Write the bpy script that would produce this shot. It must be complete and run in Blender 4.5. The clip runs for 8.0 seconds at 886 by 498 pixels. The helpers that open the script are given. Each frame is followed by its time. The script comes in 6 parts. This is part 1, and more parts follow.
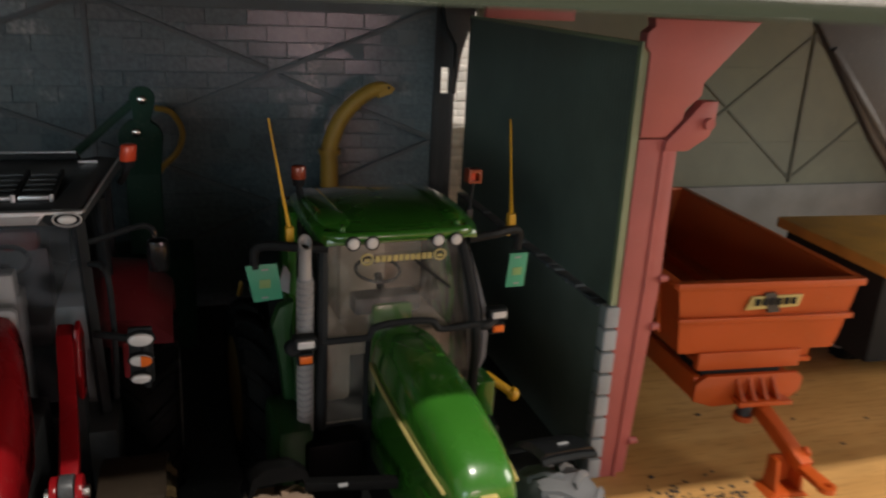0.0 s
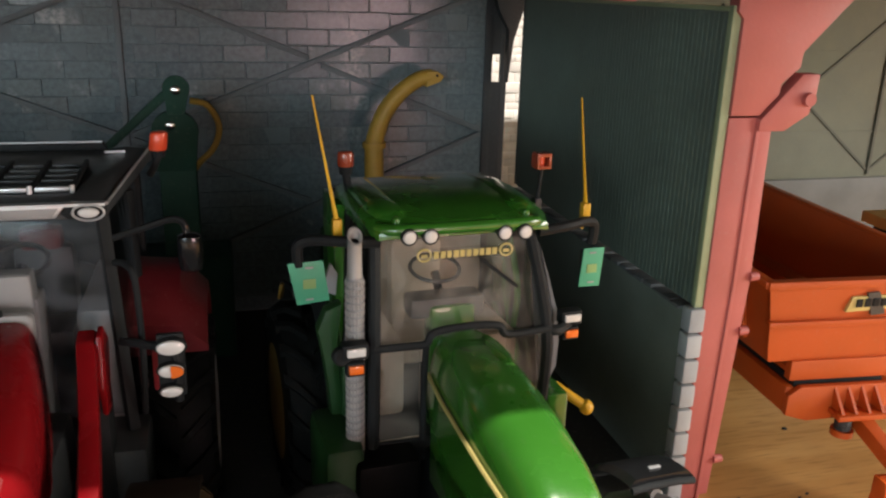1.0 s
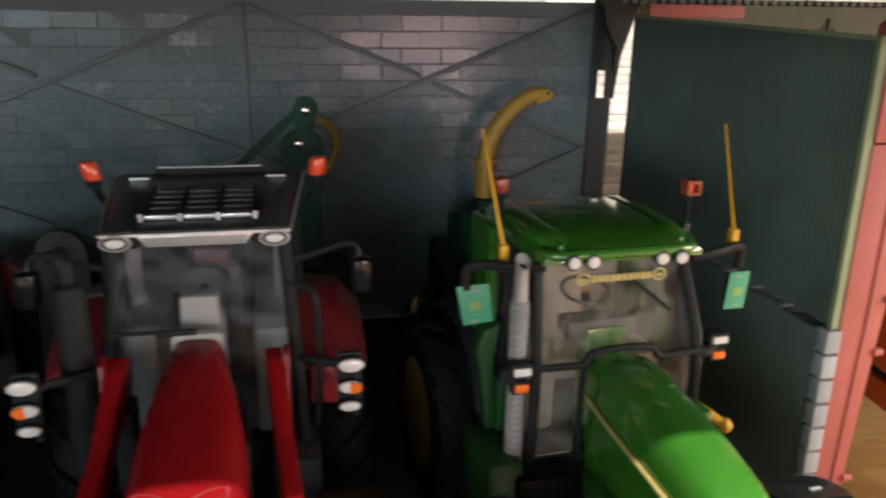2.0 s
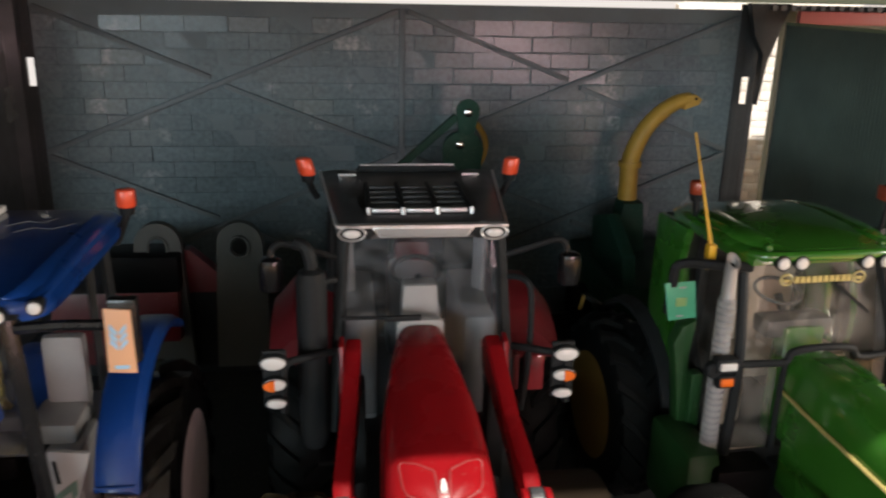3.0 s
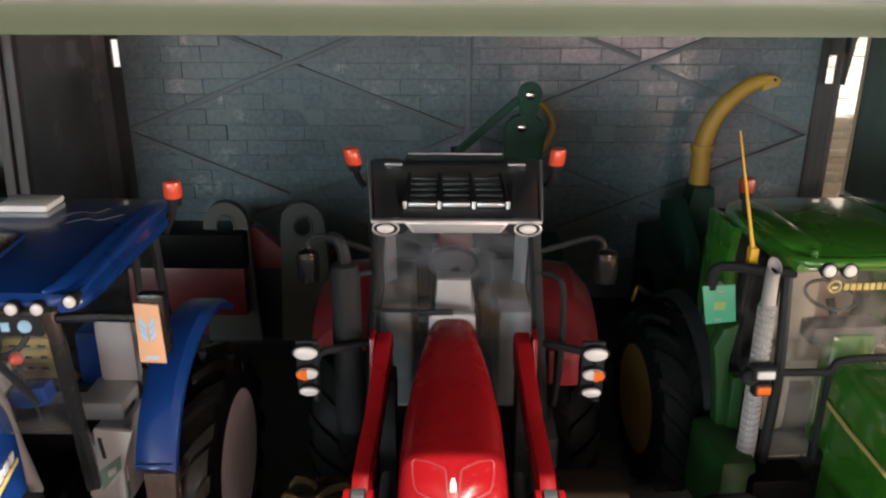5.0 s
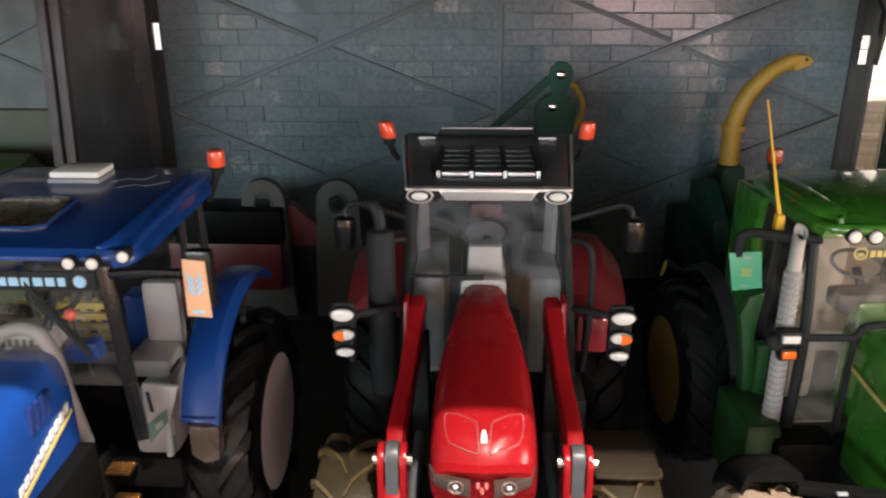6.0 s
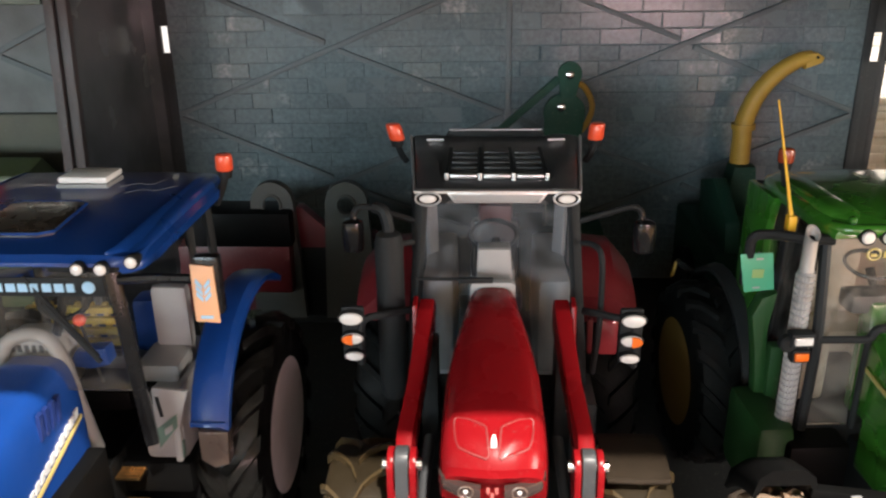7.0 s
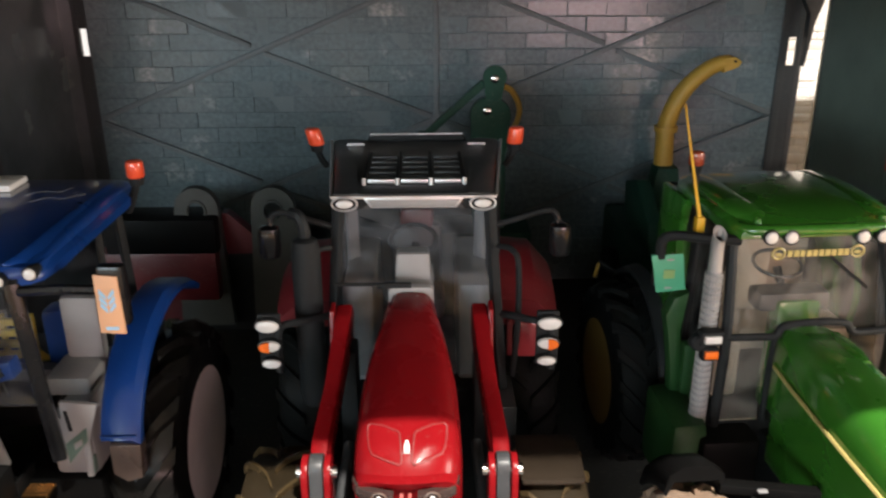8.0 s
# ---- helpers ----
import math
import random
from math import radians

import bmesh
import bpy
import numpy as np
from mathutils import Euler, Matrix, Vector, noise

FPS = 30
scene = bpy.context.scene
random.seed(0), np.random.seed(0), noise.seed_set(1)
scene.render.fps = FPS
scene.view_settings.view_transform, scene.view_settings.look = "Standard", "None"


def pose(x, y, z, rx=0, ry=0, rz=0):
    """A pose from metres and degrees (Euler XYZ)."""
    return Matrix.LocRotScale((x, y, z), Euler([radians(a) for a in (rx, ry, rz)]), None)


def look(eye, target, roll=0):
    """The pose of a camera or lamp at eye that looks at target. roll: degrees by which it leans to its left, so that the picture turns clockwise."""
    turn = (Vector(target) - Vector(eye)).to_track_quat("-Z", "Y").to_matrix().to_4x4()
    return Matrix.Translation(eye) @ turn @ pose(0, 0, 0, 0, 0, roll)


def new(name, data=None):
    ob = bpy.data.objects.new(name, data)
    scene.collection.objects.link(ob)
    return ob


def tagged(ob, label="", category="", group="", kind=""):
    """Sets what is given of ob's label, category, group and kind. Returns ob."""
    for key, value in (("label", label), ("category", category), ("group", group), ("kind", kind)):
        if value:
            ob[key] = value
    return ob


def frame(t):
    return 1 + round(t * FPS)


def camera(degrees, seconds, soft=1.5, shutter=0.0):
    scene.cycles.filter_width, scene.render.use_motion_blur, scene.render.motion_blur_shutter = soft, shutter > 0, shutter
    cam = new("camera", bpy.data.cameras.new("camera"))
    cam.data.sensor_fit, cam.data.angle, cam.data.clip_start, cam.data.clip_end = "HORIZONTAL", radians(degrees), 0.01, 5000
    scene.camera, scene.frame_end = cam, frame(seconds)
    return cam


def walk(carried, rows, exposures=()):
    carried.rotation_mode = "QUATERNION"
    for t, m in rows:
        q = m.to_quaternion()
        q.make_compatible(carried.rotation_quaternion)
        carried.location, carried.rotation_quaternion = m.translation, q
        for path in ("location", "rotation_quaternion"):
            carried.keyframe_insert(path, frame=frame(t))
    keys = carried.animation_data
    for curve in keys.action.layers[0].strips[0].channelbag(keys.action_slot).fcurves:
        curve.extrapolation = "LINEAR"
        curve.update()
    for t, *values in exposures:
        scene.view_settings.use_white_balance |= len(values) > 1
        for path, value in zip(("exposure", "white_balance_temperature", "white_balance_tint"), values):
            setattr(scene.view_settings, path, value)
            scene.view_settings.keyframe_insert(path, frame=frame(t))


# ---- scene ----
K = 1 / 32  # toys in 1:32: the plan below is in the metres of the real machines
cam = camera(57.0, 8.0, 2.2, 0.5)
PATH = [
    (0, (1.66, -6.749, 5.481), (2.249, -4.94, 4.862), 3.0),
    (0.2, (1.761, -6.482, 5.143), (2.3, -4.639, 4.583), 1.2),
    (0.5, (1.751, -5.926, 5.27), (2.307, -4.103, 4.664), 2.1),
    (0.8, (1.743, -5.829, 5.207), (2.264, -3.997, 4.596), 1.86),
    (1, (1.693, -5.886, 5.106), (2.194, -4.049, 4.496), 1.7),
    (1.2, (1.604, -5.795, 5.113), (2.106, -3.956, 4.508), 1.6),
    (2.3, (0.238, -5.991, 5.426), (0.564, -4.116, 4.81), 1.0),
    (2.5, (-0.07, -6.039, 5.42), (0.22, -4.158, 4.805), 1.0),
    (3, (-0.616, -6.115, 5.413), (-0.379, -4.224, 4.803), 1.2),
    (3.5, (-1.038, -6.137, 5.443), (-0.859, -4.244, 4.821), 1.3),
    (4, (-0.987, -6.376, 5.235), (-0.863, -4.485, 4.595), 1.5),
    (4.5, (-0.479, -6.26, 5.404), (-0.419, -4.376, 4.736), 1.0),
    (4.7, (-0.2, -6.044, 5.736), (-0.17, -4.165, 5.054), 0.6),
    (5.8, (0.053, -6.378, 5.54), (-0.015, -4.51, 4.826), -0.2),
    (6, (-0.059, -6.397, 5.554), (-0.139, -4.529, 4.842), -0.3),
    (6.2, (-0.102, -6.416, 5.642), (-0.188, -4.549, 4.93), -0.35),
    (6.5, (-0.186, -6.469, 5.589), (-0.284, -4.602, 4.877), -0.5),
    (7, (-0.051, -6.354, 5.575), (-0.155, -4.488, 4.861), -0.9),
    (7.5, (0.186, -6.303, 5.75), (0.115, -4.436, 5.038), -1.0),
    (8, (0.211, -6.337, 5.596), (0.237, -4.467, 4.885), -0.3),
]
walk(cam, [(t, look(Vector(eye) * K, Vector(target) * K, roll)) for t, eye, target, roll in PATH],
     [(0, -1.2), (0.1, -0.9), (0.2, -0.42), (0.5, -0.14), (1.0, -0.16), (2.5, 0.06), (3.5, 0.13), (4.0, 0.25), (4.5, 0.36), (6.0, 0.6), (6.5, 0.64), (7.5, 0.58), (8.0, 0.32)])

# ---- world, lamps ----
world = bpy.data.worlds.new("room_air")
scene.world = world
world.use_nodes = True
world.node_tree.nodes["Background"].inputs[0].default_value = (0.75, 0.85, 1.0, 1)
world.node_tree.nodes["Background"].inputs[1].default_value = 0.1


def area_lamp(name, eye, target, sx, sy, watts, colour):
    data = bpy.data.lights.new(name, "AREA")
    data.shape, data.size, data.size_y, data.energy, data.color = "RECTANGLE", sx * K, sy * K, watts, colour
    ob = new(name, data)
    ob.matrix_world = look(Vector(eye) * K, Vector(target) * K)
    return ob


# a ceiling lamp in front of the shed, a low rosy lamp behind the camera; a wide fill behind the camera and a soft fill
# beside the board, both added unseen to brighten the bays
area_lamp("ceiling_bulb", (10.0, -28.0, 47.5), (2.0, -1.0, 2.0), 1.1, 1.1, 60.0, (1.0, 0.93, 0.84))
area_lamp("wide_fill", (-18.0, -60.0, 9.0), (0.0, 4.0, 3.0), 56.0, 10.0, 22.0, (0.74, 0.92, 1.0))
area_lamp("low_lamp", (9.8, -30.0, 2.8), (1.0, 6.8, 3.0), 7.0, 2.4, 1.5, (1.0, 0.64, 0.66))
area_lamp("side_fill", (22.0, -6.0, 6.8), (8.0, 1.0, 1.5), 9.0, 7.0, 4.4, (1.0, 0.92, 0.82))


# ---- materials ----
def base_nodes(name):
    m = bpy.data.materials.new(name)
    m.use_nodes = True
    nt = m.node_tree
    return m, nt, nt.nodes["Principled BSDF"]


def noise_node(nt, vec, scale, detail=4.0, rough=0.55, dist=0.0):
    n = nt.nodes.new("ShaderNodeTexNoise")
    n.inputs["Scale"].default_value, n.inputs["Detail"].default_value = scale, detail
    n.inputs["Roughness"].default_value, n.inputs["Distortion"].default_value = rough, dist
    nt.links.new(vec, n.inputs["Vector"])
    return n.outputs["Fac"]


def ramp_node(nt, fac, lo, hi, a=0.0, b=1.0):
    n = nt.nodes.new("ShaderNodeMapRange")
    for i, v in enumerate((lo, hi, a, b)):
        n.inputs[i + 1].default_value = v
    nt.links.new(fac, n.inputs[0])
    return n.outputs[0]


def mix_node(nt, fac, a, b, mode="MIX"):
    n = nt.nodes.new("ShaderNodeMix")
    n.data_type, n.blend_type = "RGBA", mode
    for sock, v in ((n.inputs[0], fac), (n.inputs[6], a), (n.inputs[7], b)):
        if hasattr(v, "is_linked"):
            nt.links.new(v, sock)
        elif isinstance(v, (int, float)):
            sock.default_value = v
        else:
            sock.default_value = (*v, 1)
    return n.outputs[2]


def bump_node(nt, bsdf, height, strength, dist):
    n = nt.nodes.new("ShaderNodeBump")
    n.inputs["Strength"].default_value, n.inputs["Distance"].default_value = strength, dist
    nt.links.new(height, n.inputs["Height"])
    nt.links.new(n.outputs[0], bsdf.inputs["Normal"])


def paint(name, col, rough=0.35, metal=0.0, coat=0.0, var=0.16, big=45.0, fine=700.0, bump=0.25, dust=0.12, dustcol=(0.35, 0.32, 0.28), rand=0.0, spec=0.5):
    """Painted or moulded surface: tone drifts at two scales, fine dust specks, uneven gloss, slight relief."""
    m, nt, b = base_nodes(name)
    pos = nt.nodes.new("ShaderNodeNewGeometry").outputs["Position"]
    n1, n2 = noise_node(nt, pos, big), noise_node(nt, pos, fine, 3.0)
    tone = ramp_node(nt, n1, 0.3, 0.7, 1 - var, 1 + var)
    if rand:
        info = nt.nodes.new("ShaderNodeObjectInfo").outputs["Random"]
        mul = nt.nodes.new("ShaderNodeMath")
        mul.operation = "MULTIPLY"
        nt.links.new(tone, mul.inputs[0])
        nt.links.new(ramp_node(nt, info, 0, 1, 1 - rand, 1 + rand), mul.inputs[1])
        tone = mul.outputs[0]
    c1 = mix_node(nt, 1.0, col, tone, "MULTIPLY")
    speck = ramp_node(nt, n2, 0.6, 0.78, 0.0, dust)
    c2 = mix_node(nt, speck, c1, dustcol)
    nt.links.new(c2, b.inputs["Base Color"])
    nt.links.new(ramp_node(nt, n1, 0.3, 0.7, max(0.03, rough - 0.08), min(1, rough + 0.1)), b.inputs["Roughness"])
    b.inputs["Metallic"].default_value = metal
    b.inputs["Specular IOR Level"].default_value = spec
    b.inputs["Coat Weight"].default_value = coat
    b.inputs["Coat Roughness"].default_value = 0.08
    if bump:
        bump_node(nt, b, n2, bump, 0.0002)
    return m


def wood_material(name, light, dark):
    """Oak-look board with long grain along x and fine pores."""
    m, nt, b = base_nodes(name)
    pos = nt.nodes.new("ShaderNodeNewGeometry").outputs["Position"]
    mp = nt.nodes.new("ShaderNodeMapping")
    mp.inputs["Scale"].default_value = (0.09, 1.0, 1.0)
    mp.inputs["Rotation"].default_value = (0, 0, radians(4))
    nt.links.new(pos, mp.inputs["Vector"])
    grain = noise_node(nt, mp.outputs[0], 620.0, 6.0, 0.65, 0.4)
    band = noise_node(nt, mp.outputs[0], 95.0, 3.0, 0.5, 0.8)
    blot = noise_node(nt, pos, 22.0, 3.0)
    c = mix_node(nt, ramp_node(nt, band, 0.35, 0.65, 0.0, 0.75), light, dark)
    c = mix_node(nt, ramp_node(nt, grain, 0.52, 0.72, 0.0, 0.55), c, tuple(v * 0.45 for v in dark))
    c = mix_node(nt, 1.0, c, ramp_node(nt, blot, 0.3, 0.7, 0.85, 1.12), "MULTIPLY")
    nt.links.new(c, b.inputs["Base Color"])
    nt.links.new(ramp_node(nt, grain, 0.4, 0.7, 0.32, 0.6), b.inputs["Roughness"])
    bump_node(nt, b, grain, 0.3, 0.0002)
    return m


def glass_material(name, tint, haze, film=(0.42, 0.44, 0.46)):
    """Clear moulded plastic pane: see-through, gloss by Fresnel, a thin blotchy pale film painted in for reflections
    and veil.
    """
    m, nt, b = base_nodes(name)
    out = nt.nodes["Material Output"]
    pos = nt.nodes.new("ShaderNodeNewGeometry").outputs["Position"]
    tr = nt.nodes.new("ShaderNodeBsdfTransparent")
    tr.inputs[0].default_value = (*tint, 1)
    gl = nt.nodes.new("ShaderNodeBsdfGlossy")
    gl.inputs["Roughness"].default_value = 0.06
    df = nt.nodes.new("ShaderNodeBsdfDiffuse")
    df.inputs[0].default_value = (*film, 1)
    fr = nt.nodes.new("ShaderNodeFresnel")
    fr.inputs[0].default_value = 1.19
    m1, m2 = nt.nodes.new("ShaderNodeMixShader"), nt.nodes.new("ShaderNodeMixShader")
    nt.links.new(ramp_node(nt, noise_node(nt, pos, 85.0, 2.0, 0.5, 1.2), 0.42, 0.62, haze * 0.35, haze * 1.9), m1.inputs[0])
    nt.links.new(tr.outputs[0], m1.inputs[1])
    nt.links.new(df.outputs[0], m1.inputs[2])
    nt.links.new(fr.outputs[0], m2.inputs[0])
    nt.links.new(m1.outputs[0], m2.inputs[1])
    nt.links.new(gl.outputs[0], m2.inputs[2])
    nt.links.new(m2.outputs[0], out.inputs[0])
    nt.nodes.remove(b)
    return m


def glow_material(name, col, strength):
    m, nt, b = base_nodes(name)
    e = nt.nodes.new("ShaderNodeEmission")
    e.inputs[0].default_value, e.inputs[1].default_value = (*col, 1), strength
    nt.links.new(e.outputs[0], nt.nodes["Material Output"].inputs[0])
    nt.nodes.remove(b)
    return m


def block_material(name, col, worn, amount, gloss=0.18):
    """Dark painted block; the paint is rubbed off in patches and along the rough high spots."""
    m, nt, b = base_nodes(name)
    pos = nt.nodes.new("ShaderNodeNewGeometry").outputs["Position"]
    rnd = nt.nodes.new("ShaderNodeObjectInfo").outputs["Random"]
    n1, n2, n3 = noise_node(nt, pos, 55.0, 3.0), noise_node(nt, pos, 420.0, 5.0, 0.65), noise_node(nt, pos, 1500.0, 2.0)
    c = mix_node(nt, 1.0, col, ramp_node(nt, rnd, 0, 1, 0.92, 1.08), "MULTIPLY")
    c = mix_node(nt, 1.0, c, ramp_node(nt, n2, 0.3, 0.7, 0.75, 1.25), "MULTIPLY")
    a = ramp_node(nt, n1, 0.62 - amount, 0.86 - amount, 0.0, 1.0)
    bb = ramp_node(nt, n2, 0.42, 0.6, 0.15, 1.0)
    mul = nt.nodes.new("ShaderNodeMath")
    mul.operation = "MULTIPLY"
    nt.links.new(a, mul.inputs[0])
    nt.links.new(bb, mul.inputs[1])
    c = mix_node(nt, mul.outputs[0], c, worn)
    nt.links.new(c, b.inputs["Base Color"])
    nt.links.new(ramp_node(nt, n2, 0.3, 0.7, gloss - 0.04, gloss + 0.06), b.inputs["Roughness"])
    b.inputs["Specular IOR Level"].default_value = 0.25
    bump_node(nt, b, n2, 0.1, 0.0003)
    return m


